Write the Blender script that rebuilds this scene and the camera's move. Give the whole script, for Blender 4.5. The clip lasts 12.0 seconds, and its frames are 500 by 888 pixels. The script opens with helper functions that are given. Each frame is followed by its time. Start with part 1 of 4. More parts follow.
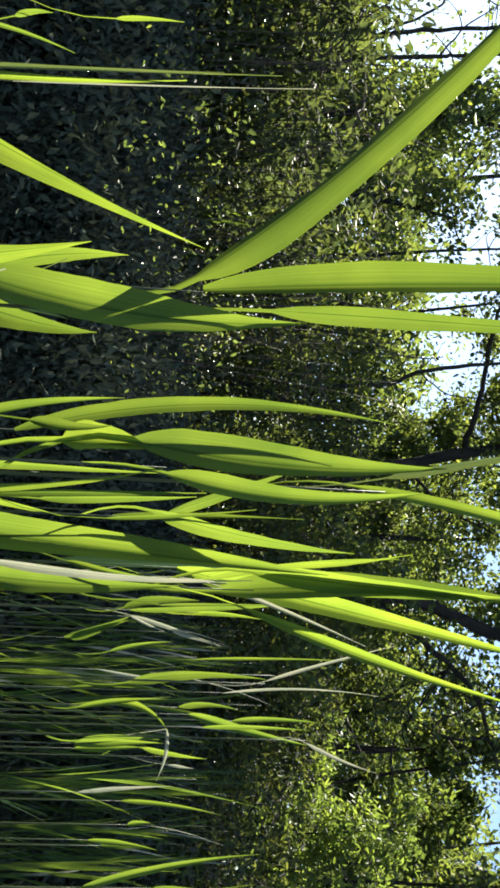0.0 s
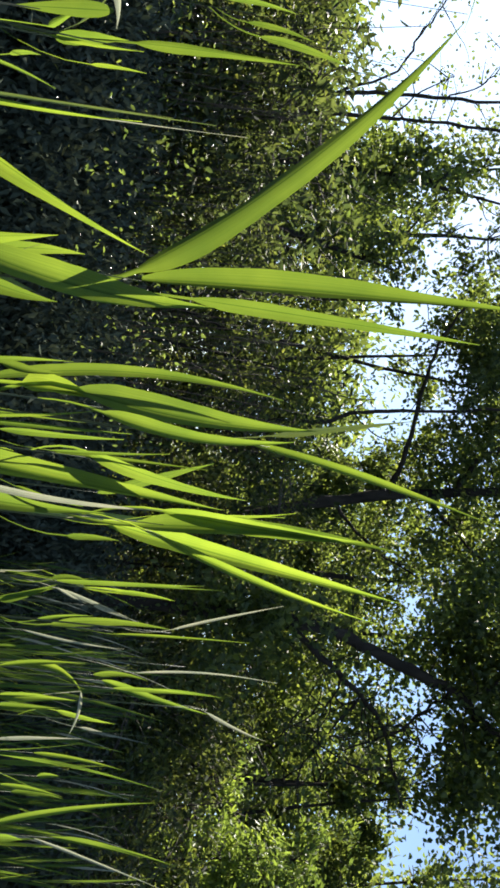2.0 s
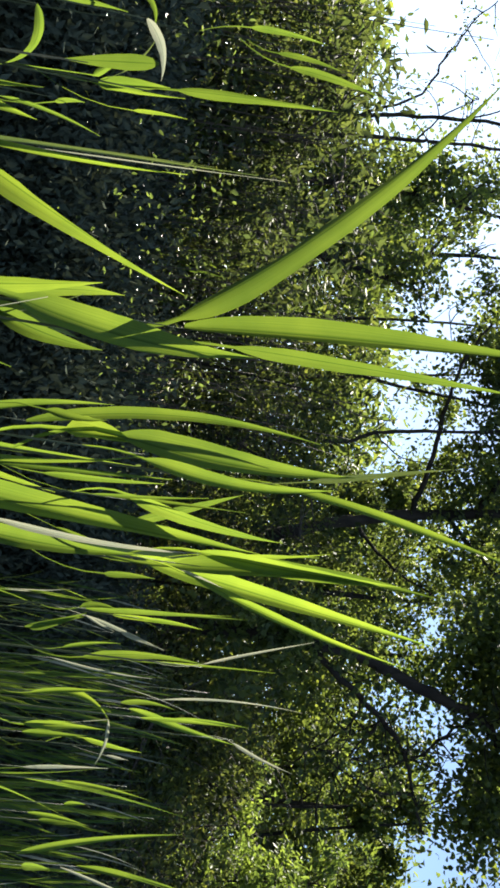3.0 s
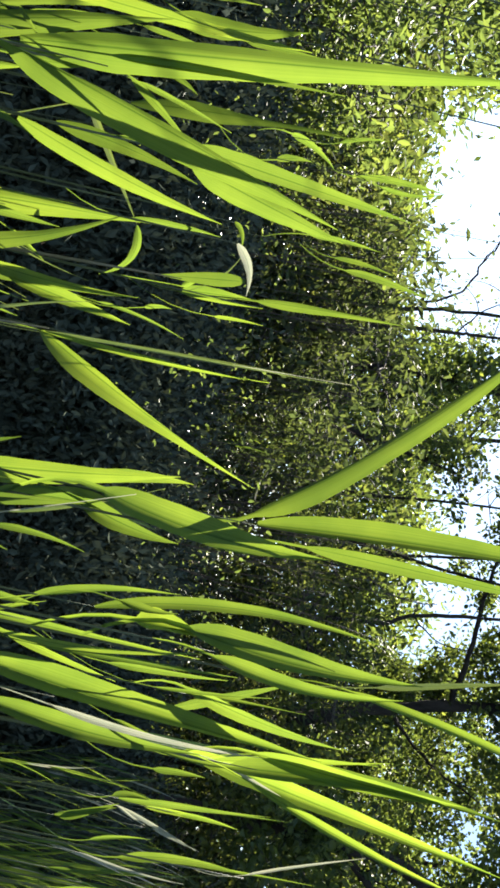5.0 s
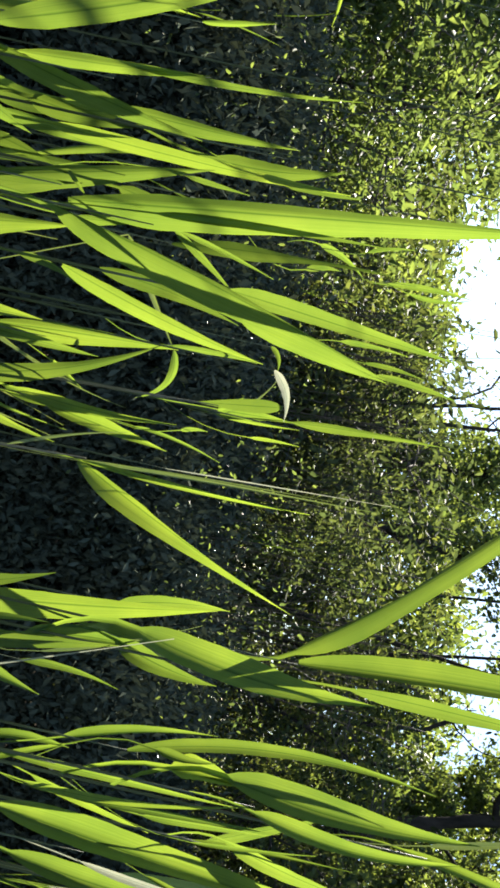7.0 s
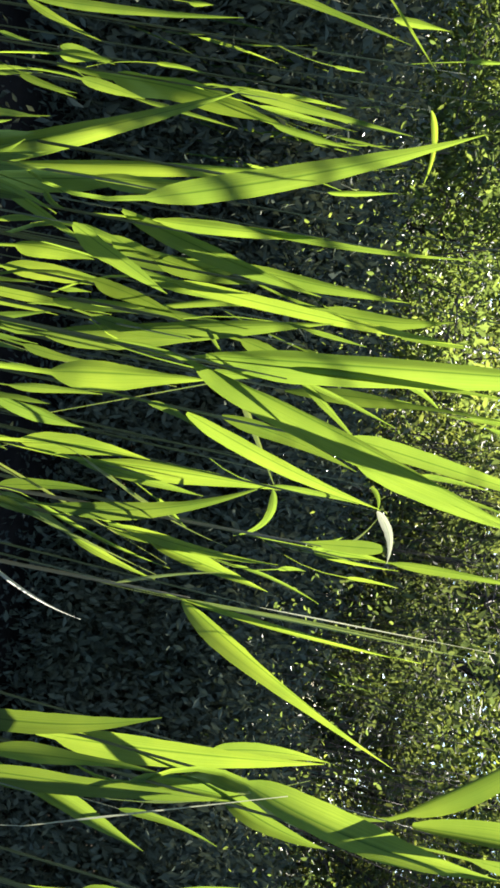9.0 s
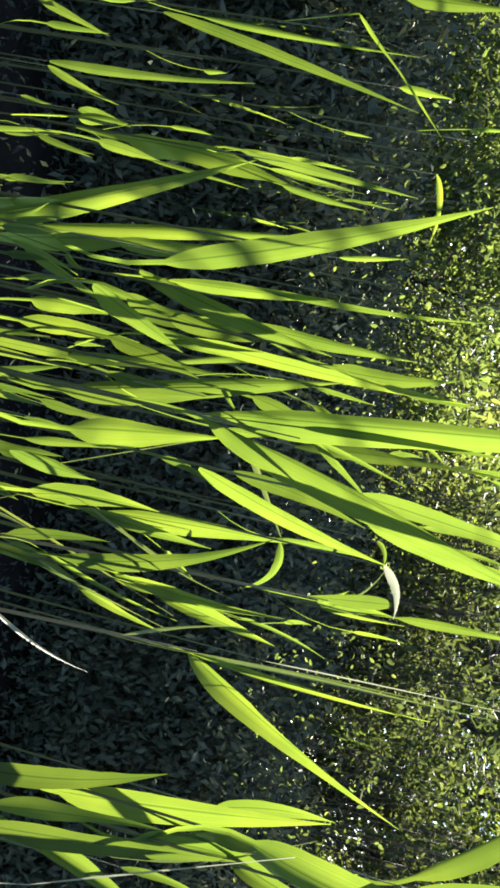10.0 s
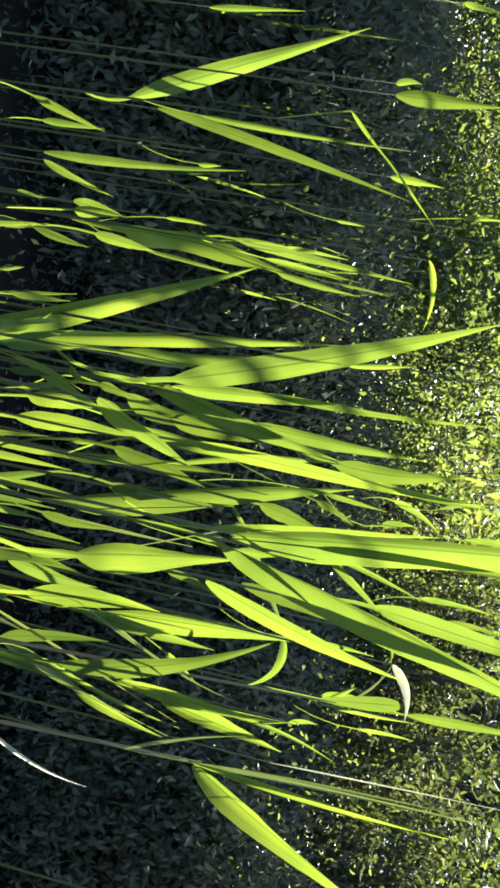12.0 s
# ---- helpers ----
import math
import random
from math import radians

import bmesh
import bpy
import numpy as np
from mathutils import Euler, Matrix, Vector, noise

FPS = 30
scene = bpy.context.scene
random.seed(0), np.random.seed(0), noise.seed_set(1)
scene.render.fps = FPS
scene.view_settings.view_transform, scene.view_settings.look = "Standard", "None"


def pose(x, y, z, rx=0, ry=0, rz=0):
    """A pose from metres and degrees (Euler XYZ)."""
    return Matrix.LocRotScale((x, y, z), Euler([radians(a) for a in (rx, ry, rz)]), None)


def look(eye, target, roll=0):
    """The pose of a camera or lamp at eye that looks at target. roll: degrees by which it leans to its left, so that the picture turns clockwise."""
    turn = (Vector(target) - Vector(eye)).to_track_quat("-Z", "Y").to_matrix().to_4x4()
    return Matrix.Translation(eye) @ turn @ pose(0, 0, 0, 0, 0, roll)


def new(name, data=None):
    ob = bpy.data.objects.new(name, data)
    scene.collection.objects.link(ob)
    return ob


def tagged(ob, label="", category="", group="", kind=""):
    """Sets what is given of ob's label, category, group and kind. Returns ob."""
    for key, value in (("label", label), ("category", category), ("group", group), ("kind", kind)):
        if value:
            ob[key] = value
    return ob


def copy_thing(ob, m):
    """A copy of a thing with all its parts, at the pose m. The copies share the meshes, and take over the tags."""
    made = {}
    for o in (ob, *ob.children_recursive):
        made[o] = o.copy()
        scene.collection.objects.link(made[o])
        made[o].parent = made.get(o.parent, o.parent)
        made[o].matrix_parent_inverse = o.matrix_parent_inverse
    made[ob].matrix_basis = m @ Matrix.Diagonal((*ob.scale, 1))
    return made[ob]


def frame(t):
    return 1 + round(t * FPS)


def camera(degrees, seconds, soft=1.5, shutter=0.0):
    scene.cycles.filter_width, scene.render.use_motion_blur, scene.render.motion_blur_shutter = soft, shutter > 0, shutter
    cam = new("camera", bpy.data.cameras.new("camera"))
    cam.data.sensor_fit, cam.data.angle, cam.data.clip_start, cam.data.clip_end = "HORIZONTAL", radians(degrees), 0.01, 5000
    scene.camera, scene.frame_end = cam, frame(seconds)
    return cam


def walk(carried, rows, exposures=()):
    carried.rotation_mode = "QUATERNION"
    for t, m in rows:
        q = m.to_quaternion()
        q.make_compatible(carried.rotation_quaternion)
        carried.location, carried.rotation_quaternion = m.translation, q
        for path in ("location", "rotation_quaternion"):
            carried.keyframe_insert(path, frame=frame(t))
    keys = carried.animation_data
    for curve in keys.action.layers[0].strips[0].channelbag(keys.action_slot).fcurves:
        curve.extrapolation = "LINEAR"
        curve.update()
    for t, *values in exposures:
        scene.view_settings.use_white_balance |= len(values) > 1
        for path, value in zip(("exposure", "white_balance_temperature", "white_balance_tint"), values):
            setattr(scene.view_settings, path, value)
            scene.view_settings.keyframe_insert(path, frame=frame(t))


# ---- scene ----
EXPOSURES = ((0.0, 1.98), (0.5, 1.93), (1.0, 1.98), (1.6, 1.84), (2.5, 1.75), (4.5, 2.12), (6.5, 2.06), (8.5, 2.34), (10.5, 2.56), (11.4, 2.70), (12.0, 2.60))
cam = camera(34.56, 12.0, soft=3.0)
walk(cam, [
    (0.0, look((-0.0000, 0.0000, 1.4500), (-0.0001, 1.9951, 1.5895), 90.00)),
    (0.5, look((0.0252, -0.0820, 1.4630), (-0.0181, 1.9083, 1.6548), 90.96)),
    (1.0, look((0.0690, -0.1376, 1.4679), (-0.0044, 1.8464, 1.7096), 92.95)),
    (1.5, look((0.0676, -0.1567, 1.4668), (-0.0211, 1.8197, 1.7596), 94.27)),
    (2.0, look((0.0627, -0.1560, 1.4590), (-0.0315, 1.8206, 1.7488), 94.76)),
    (2.5, look((0.0584, -0.1615, 1.4480), (-0.0385, 1.8192, 1.7077), 95.32)),
    (2.7, look((0.0505, -0.1624, 1.4436), (-0.0615, 1.8187, 1.6940), 95.41)),
    (4.3, look((0.0220, -0.1619, 1.4202), (-0.2274, 1.8173, 1.5640), 96.79)),
    (4.5, look((0.0236, -0.1669, 1.4126), (-0.3029, 1.8019, 1.5442), 97.76)),
    (5.0, look((0.0222, -0.1768, 1.4038), (-0.5099, 1.7486, 1.5024), 99.52)),
    (5.5, look((0.0183, -0.1706, 1.4002), (-0.5614, 1.7424, 1.4677), 99.51)),
    (6.0, look((0.0051, -0.1673, 1.3986), (-0.5978, 1.7393, 1.4367), 99.28)),
    (6.5, look((-0.0058, -0.1681, 1.3948), (-0.6824, 1.7139, 1.4146), 99.38)),
    (6.7, look((-0.0091, -0.1696, 1.3932), (-0.7135, 1.7022, 1.4089), 99.47)),
    (8.3, look((-0.0157, -0.1746, 1.3622), (-0.9140, 1.6035, 1.1847), 98.47)),
    (8.5, look((-0.0156, -0.1772, 1.3574), (-0.9354, 1.5875, 1.1570), 99.00)),
    (9.0, look((-0.0141, -0.1783, 1.3537), (-1.0065, 1.5434, 1.1281), 99.61)),
    (9.5, look((-0.0173, -0.1780, 1.3514), (-1.0650, 1.5107, 1.1262), 99.90)),
    (10.0, look((-0.0128, -0.1894, 1.3472), (-1.1023, 1.4691, 1.0975), 99.95)),
    (10.5, look((-0.0156, -0.2090, 1.3424), (-1.1480, 1.4173, 1.0720), 99.81)),
    (11.0, look((-0.0235, -0.2222, 1.3336), (-1.2168, 1.3550, 1.0360), 99.44)),
    (11.5, look((-0.0388, -0.2216, 1.3275), (-1.2904, 1.3037, 1.0008), 99.62)),
    (12.0, look((-0.0453, -0.1976, 1.3260), (-1.2601, 1.3725, 1.0837), 98.54)),
], exposures=EXPOSURES)

# ---- world and sun ----
SUN_AZ, SUN_EL = -30.0, 43.0          # degrees left of the first view, above the horizon
world = bpy.data.worlds.new("sky")
scene.world = world
world.use_nodes = True
wn = world.node_tree
sky = wn.nodes.new("ShaderNodeTexSky")
sky.sky_type, sky.sun_disc = "NISHITA", False
sky.sun_elevation, sky.sun_rotation = radians(SUN_EL), radians(SUN_AZ)
sky.air_density, sky.dust_density, sky.ozone_density = 1.0, 0.5, 2.0
wn.links.new(sky.outputs["Color"], wn.nodes["Background"].inputs["Color"])
wn.nodes["Background"].inputs["Strength"].default_value = 0.066
sun = new("sun", bpy.data.lights.new("sun", "SUN"))
sun.data.energy, sun.data.angle, sun.data.color = 5.0, radians(0.4), (1.0, 0.93, 0.80)
sun_from = Vector((math.sin(radians(SUN_AZ)) * math.cos(radians(SUN_EL)), math.cos(radians(SUN_AZ)) * math.cos(radians(SUN_EL)), math.sin(radians(SUN_EL))))
sun.matrix_world = look(sun_from * 30, (0, 0, 0))


# ---- materials ----
def nodes_of(name):
    m = bpy.data.materials.new(name)
    m.use_nodes = True
    t = m.node_tree
    for n in list(t.nodes):
        t.nodes.remove(n)
    return m, t, t.nodes.new("ShaderNodeOutputMaterial")


def add(t, kind, **sockets):
    n = t.nodes.new(kind)
    for k, v in sockets.items():
        n.inputs[k.replace("_", " ")].default_value = v
    return n


def ramp(t, source, stops):
    n = t.nodes.new("ShaderNodeValToRGB")
    while len(n.color_ramp.elements) < len(stops):
        n.color_ramp.elements.new(0.5)
    for e, (at, c) in zip(n.color_ramp.elements, stops):
        e.position, e.color = at, (*c, 1)
    t.links.new(source, n.inputs["Fac"])
    return n.outputs["Color"]


def mix(t, fac, a, b, blend="MIX"):
    n = t.nodes.new("ShaderNodeMix")
    n.data_type, n.blend_type = "RGBA", blend
    for sock, v in ((n.inputs["Factor"], fac), (n.inputs["A"], a), (n.inputs["B"], b)):
        if hasattr(v, "links"):
            t.links.new(v, sock)
        else:
            sock.default_value = v if not isinstance(v, tuple) else (*v, 1)
    return n.outputs["Result"]


def foliage(name, face, thin, share, rough, random_from="Random", vary=0.35, veins=False, tip=None, gloss=0.5):
    """A leaf: reflects `face`, lets through `thin`."""
    m, t, out = nodes_of(name)
    if random_from == "Random":
        rnd = t.nodes.new("ShaderNodeObjectInfo").outputs["Random"]
    else:
        rnd = t.nodes.new("ShaderNodeNewGeometry").outputs["Random Per Island"]
    coords = t.nodes.new("ShaderNodeTexCoord")
    dark = tuple(c * (1 - vary) for c in (1, 1, 1))
    light = (1 + vary * 0.75, 1 + vary * 0.5, 1.0)
    tone = ramp(t, rnd, [(0.0, dark), (0.55, (1, 1, 1)), (1.0, light)])
    blotch = add(t, "ShaderNodeTexNoise", Scale=14.0 if veins else 3.0, Detail=4.0)
    t.links.new(coords.outputs["Object"], blotch.inputs["Vector"])
    mottled = ramp(t, blotch.outputs["Fac"], [(0.3, (0.70, 0.78, 0.76)), (0.7, (1.15, 1.1, 1.0))])
    shade = mix(t, 1.0, tone, mottled, "MULTIPLY")
    bump = None
    if veins:
        grow = t.nodes.new("ShaderNodeMapping")
        grow.inputs["Scale"].default_value = (44.0, 0.8, 1.0)
        t.links.new(coords.outputs["UV"], grow.inputs["Vector"])
        vein = add(t, "ShaderNodeTexNoise", Scale=1.0, Detail=3.0)
        t.links.new(grow.outputs["Vector"], vein.inputs["Vector"])
        lines = ramp(t, vein.outputs["Fac"], [(0.3, (0.74, 0.79, 0.74)), (0.65, (1.08, 1.05, 1.0))])
        shade = mix(t, 1.0, shade, lines, "MULTIPLY")
        across = t.nodes.new("ShaderNodeSeparateXYZ")
        t.links.new(coords.outputs["UV"], across.inputs["Vector"])
        # Dark midrib line, plus the furrow's shade painted along one flank.
        rib_crease = ramp(t, across.outputs["X"], [(0.0, (1.12, 1.1, 1.0)), (0.06, (1, 1, 1)), (0.40, (1, 1, 1)), (0.46, (0.82, 0.87, 0.84)), (0.49, (0.46, 0.55, 0.55)), (0.51, (0.5, 0.58, 0.58)), (0.535, (1, 1, 1)), (0.94, (1, 1, 1)), (1.0, (1.12, 1.1, 1.0))])
        shade = mix(t, 1.0, shade, rib_crease, "MULTIPLY")
        bump = add(t, "ShaderNodeBump", Strength=0.25, Distance=0.001)
        t.links.new(vein.outputs["Fac"], bump.inputs["Height"])
    refl = mix(t, 1.0, shade, face, "MULTIPLY")
    trans = mix(t, 1.0, shade, thin, "MULTIPLY")
    if tip:
        sep = t.nodes.new("ShaderNodeSeparateXYZ")
        t.links.new(coords.outputs["UV"], sep.inputs["Vector"])
        total = t.nodes.new("ShaderNodeMath")
        total.operation = "MULTIPLY_ADD"
        t.links.new(rnd, total.inputs[0])
        total.inputs[1].default_value = 0.2
        t.links.new(sep.outputs["Y"], total.inputs[2])
        withered = ramp(t, total.outputs["Value"], [(1.04, (0, 0, 0)), (1.12, (1, 1, 1))])
        refl = mix(t, withered, refl, tip)
        trans = mix(t, withered, trans, tip)
    front = add(t, "ShaderNodeBsdfPrincipled", Roughness=rough)
    front.inputs["Specular IOR Level"].default_value = gloss
    t.links.new(refl, front.inputs["Base Color"])
    back = t.nodes.new("ShaderNodeBsdfTranslucent")
    t.links.new(trans, back.inputs["Color"])
    if bump:
        t.links.new(bump.outputs["Normal"], front.inputs["Normal"])
    both = t.nodes.new("ShaderNodeMixShader")
    both.inputs["Fac"].default_value = share
    t.links.new(front.outputs["BSDF"], both.inputs[1])
    t.links.new(back.outputs["BSDF"], both.inputs[2])
    t.links.new(both.outputs["Shader"], out.inputs["Surface"])
    return m


def solid(name, low, high, scale, rough, stretch=(1, 1, 1), bump_by=0.5, gloss=0.4):
    m, t, out = nodes_of(name)
    coords = t.nodes.new("ShaderNodeTexCoord")
    grow = t.nodes.new("ShaderNodeMapping")
    grow.inputs["Scale"].default_value = stretch
    t.links.new(coords.outputs["Object"], grow.inputs["Vector"])
    fine = add(t, "ShaderNodeTexNoise", Scale=scale, Detail=6.0, Roughness=0.65)
    wide = add(t, "ShaderNodeTexNoise", Scale=scale * 0.12, Detail=3.0)
    for n in (fine, wide):
        t.links.new(grow.outputs["Vector"], n.inputs["Vector"])
    colour = ramp(t, fine.outputs["Fac"], [(0.3, low), (0.7, high)])
    colour = mix(t, 1.0, colour, ramp(t, wide.outputs["Fac"], [(0.3, (0.65, 0.65, 0.65)), (0.7, (1.2, 1.2, 1.2))]), "MULTIPLY")
    bsdf = add(t, "ShaderNodeBsdfPrincipled", Roughness=rough)
    bsdf.inputs["Specular IOR Level"].default_value = gloss
    t.links.new(colour, bsdf.inputs["Base Color"])
    bump = add(t, "ShaderNodeBump", Strength=bump_by, Distance=0.01)
    t.links.new(fine.outputs["Fac"], bump.inputs["Height"])
    t.links.new(bump.outputs["Normal"], bsdf.inputs["Normal"])
    t.links.new(bsdf.outputs["BSDF"], out.inputs["Surface"])
    return m


green_leaf = foliage("reed_leaf", (0.040, 0.108, 0.052), (0.212, 0.312, 0.036), 0.56, 0.58, veins=True, tip=(0.30, 0.19, 0.06), gloss=0.16, vary=0.42)
dull_leaf = foliage("rolled_reed_leaf", (0.16, 0.20, 0.09), (0.20, 0.26, 0.06), 0.3, 0.4, veins=True)
dry_leaf = foliage("dry_reed_leaf", (0.40, 0.41, 0.35), (0.34, 0.345, 0.27), 0.5, 0.5, veins=True, vary=0.15)
stem_green = solid("reed_stem", (0.035, 0.05, 0.02), (0.07, 0.09, 0.035), 40.0, 0.5, (1, 1, 0.1), 0.2)
stem_olive = solid("olive_reed_stem", (0.09, 0.09, 0.045), (0.19, 0.165, 0.10), 40.0, 0.5, (1, 1, 0.1), 0.2)
stem_dead = solid("dead_reed_stem", (0.035, 0.025, 0.018), (0.10, 0.07, 0.045), 40.0, 0.6, (1, 1, 0.1), 0.2)
shrub_leaf = foliage("shrub_leaf", (0.05, 0.075, 0.04), (0.16, 0.20, 0.045), 0.42, 0.55, "Island", 0.75, gloss=0.15)
olive_leaf = foliage("olive_shrub_leaf", (0.06, 0.072, 0.045), (0.135, 0.18, 0.05), 0.38, 0.6, "Island", 0.7, gloss=0.12)
lit_willow_leaf = foliage("lit_willow_leaf", (0.05, 0.08, 0.035), (0.22, 0.30, 0.065), 0.44, 0.5, "Island", 0.5, gloss=0.22)
tree_leaf = foliage("tree_leaf", (0.062, 0.092, 0.052), (0.235, 0.31, 0.058), 0.42, 0.5, "Island", 0.65, gloss=0.15)
# Brighter leaf colour stands in for sunlight that the trees block.
sunlit_leaf = foliage("sunlit_shrub_leaf", (0.08, 0.13, 0.03), (0.27, 0.37, 0.06), 0.5, 0.45, "Island", 0.4)
bark = solid("bark", (0.018, 0.016, 0.014), (0.055, 0.047, 0.04), 18.0, 0.9, (1, 1, 0.25), 0.8, gloss=0.1)
twig_bark = solid("twig_bark", (0.05, 0.042, 0.035), (0.11, 0.09, 0.075), 30.0, 0.85, (1, 1, 0.25), 0.5)
soil = solid("wet_soil", (0.012, 0.010, 0.008), (0.032, 0.026, 0.02), 5.0, 0.95, (1, 1, 1), 0.9, gloss=0.03)
herb_leaf = foliage("herb_leaf", (0.05, 0.058, 0.05), (0.05, 0.06, 0.03), 0.2, 0.9, "Island", 0.1, gloss=0.0)
# Leaf grey is lifted to stand in for lens haze over the dark growth.
hazed_herb = foliage("hazed_herb_leaf", (0.082, 0.097, 0.076), (0.028, 0.034, 0.018), 0.2, 0.9, "Island", 0.12, gloss=0.0)
shiny_leaf = foliage("shiny_herb_leaf", (0.05, 0.06, 0.05), (0.05, 0.07, 0.02), 0.15, 0.22, "Island", 0.3, gloss=0.5)


# ---- shared builders ----
def mesh_of(name, verts, faces, mats, uvs=None, smooth=True):
    me = bpy.data.meshes.new(name)
    me.from_pydata(verts, [], faces)
    for m in mats:
        me.materials.append(m)
    if uvs is not None:
        layer = me.uv_layers.new(name="UVMap")
        idx = np.zeros(len(me.loops), dtype=np.int32)
        me.loops.foreach_get("vertex_index", idx)
        layer.data.foreach_set("uv", np.asarray(uvs, dtype=np.float32)[idx].ravel())
    if smooth:
        me.polygons.foreach_set("use_smooth", [True] * len(me.polygons))
    me.update()
    return me


def part(name, me, parent, label=""):
    ob = new(name, me)
    ob.parent = parent
    return tagged(ob, label)


def tube(path, radii, sides=7):
    """Vertices and faces of a round tapered tube along a path."""
    path = [Vector(p) for p in path]
    verts, faces = [], []
    side = None
    for i, p in enumerate(path):
        along = (path[min(i + 1, len(path) - 1)] - path[max(i - 1, 0)]).normalized()
        if side is None:
            side = along.orthogonal().normalized()
        side = (side - along * side.dot(along)).normalized()
        over = along.cross(side)
        for k in range(sides):
            a = 2 * math.pi * k / sides
            verts.append(p + (side * math.cos(a) + over * math.sin(a)) * radii[i])
        if i:
            b = (i - 1) * sides
            for k in range(sides):
                faces.append((b + k, b + (k + 1) % sides, b + sides + (k + 1) % sides, b + sides + k))
    faces.append(tuple(range(sides))[::-1])
    faces.append(tuple(range((len(path) - 1) * sides, len(path) * sides)))
    return verts, faces


def join(pieces):
    verts, faces = [], []
    for v, f in pieces:
        b = len(verts)
        verts += v
        faces += [tuple(i + b for i in q) for q in f]
    return verts, faces


rng = random.Random(7)
LEAN = Vector((0.055, 0.01, 1.0))
UPRIGHT = Vector((0.002, 0.0, 1.0))


def ground_height(x, y):
    r = math.hypot(x, y - 1)
    return 0.05 * noise.noise(Vector((x * 0.7, y * 0.7, 0.3))) + 0.35 * min(1.0, max(0.0, (r - 4.5) / 5.0)) + 0.1 * noise.noise(Vector((x * 0.15, y * 0.15, 2.0)))


def reed_stem(root, top, lean=LEAN, thick=0.0018, mat=None):
    """A reed: an empty at its foot and a thin jointed stem that leans a little."""
    z = ground_height(*root) - 0.05
    plant = new("reed")
    plant.location = (root[0] + lean.x * z, root[1] + lean.y * z, z)
    plant["lean"] = tuple(lean)
    high = top - z
    path, radii = [], []
    n = 14
    for i in range(n + 1):
        s = i / n
        path.append(lean * (high * s))
        radii.append((thick * (1 - 0.44 * s) + (0.0003 if i % 3 == 2 else 0.0)) * (0.25 if i == n else 1.0))
    v, f = tube(path, radii, 7)
    part("stem", mesh_of("stem", v, f, [mat or stem_green]), plant)
    tagged(plant, "green common reed with a thin jointed stem and long pointed leaves", "reed", "reeds near the path")
    return plant


def ribbon(points, width, face, twist=0.0, fold=0.22, wave=0.0, seed=0, start=0):
    """A pointed leaf blade along a smooth line of points: creased along its midrib, wavy edges."""
    n = len(points) - 1
    verts, uvs, faces = [], [], []
    across = (-1.0, -0.55, 0.0, 0.55, 1.0)
    for i, p in enumerate(points):
        s = max(0.0, (i - start) / (n - start))
        along = (points[min(i + 1, n)] - points[max(i - 1, 0)]).normalized()
        side = along.cross(face)
        side = side.normalized() if side.length > 1e-4 else along.orthogonal().normalized()
        up = side.cross(along)
        a = twist * (s - 0.4)
        side, up = side * math.cos(a) + up * math.sin(a), up * math.cos(a) - side * math.sin(a)
        foot = 1.0 - 0.84 * math.exp(-s / 0.11) if i >= start else 0.08 + 0.08 * i / start
        w = 0.5 * width * foot * max(0.0, 1 - s ** 1.55)
        w = max(w * (1 + 0.05 * math.sin(7 * s + seed * 2)), 0.0003)
        for c in across:
            ripple = wave * w * math.sin(9 * s + seed + c) * abs(c)
            rough = 1 + (0.09 * noise.noise(Vector((9 * s, seed * 3, c * 4))) + 0.05 * noise.noise(Vector((34 * s, seed * 3, c * 4)))) * abs(c)
            verts.append(p + side * (w * c * rough) + up * (abs(c) * w * fold + ripple))
            uvs.append(((c + 1) / 2, s))
        if i:
            b = (i - 1) * 5
            for k in range(4):
                faces.append((b + k, b + k + 1, b + 6 + k, b + 5 + k))
    return verts, faces, uvs


def bend(base, mid, tip, n=28):
    """Points along a curve that passes through base, mid and tip."""
    a, b, c = Vector(base), Vector(mid), Vector(tip)
    u = (b - a).length / max(1e-6, (b - a).length + (c - b).length)
    u = min(0.75, max(0.25, u))
    ctrl = (b - a * (1 - u) ** 2 - c * u ** 2) / (2 * u * (1 - u))
    return [a * (1 - s) ** 2 + ctrl * (2 * s * (1 - s)) + c * s * s for s in (i / n for i in range(n + 1))]


def blade(plant, base, mid, tip, width, turn, mat=None, flat=False):
    """One leaf of a reed, from the stem through its base and middle to its tip."""
    foot, lean = plant.location, Vector(plant["lean"])
    pts = bend(base, mid, tip)
    gap = math.hypot(foot.x + lean.x * (base[2] - foot.z) - base[0], foot.y + lean.y * (base[2] - foot.z) - base[1])
    z = max(foot.z + 0.1, base[2] - 0.04 - 2.0 * gap)
    on_stem = foot + lean * ((z - foot.z) / lean.z)
    start = 0
    if gap > 0.004:
        grow = (pts[1] - pts[0]).normalized()
        ctrl = pts[0] - grow * (on_stem - pts[0]).length * 0.5 if grow.z > 0.8 else on_stem.lerp(pts[0], 0.5)
        sheath = [on_stem * (1 - u) ** 2 + ctrl * (2 * u * (1 - u)) + pts[0] * u * u for u in (0.0, 0.25, 0.5, 0.75)]
        start = len(sheath)
        pts = sheath + pts
    face = Vector((math.sin(turn), -math.cos(turn), rng.uniform(0.0, 0.3))).normalized()
    v, f, uv = ribbon([p - foot for p in pts], width * (1.1 if flat else 1.18), face, rng.uniform(-0.12, 0.12) if flat else rng.uniform(-0.5, 0.5), 0.12 if flat else rng.uniform(0.35, 0.85), rng.uniform(0.02, 0.16), rng.random() * 6, start)
    me = mesh_of("leaf", v, f, [mat or green_leaf], uv)
    return part("leaf", me, plant, "pale dry leaf" if mat is dry_leaf else "")

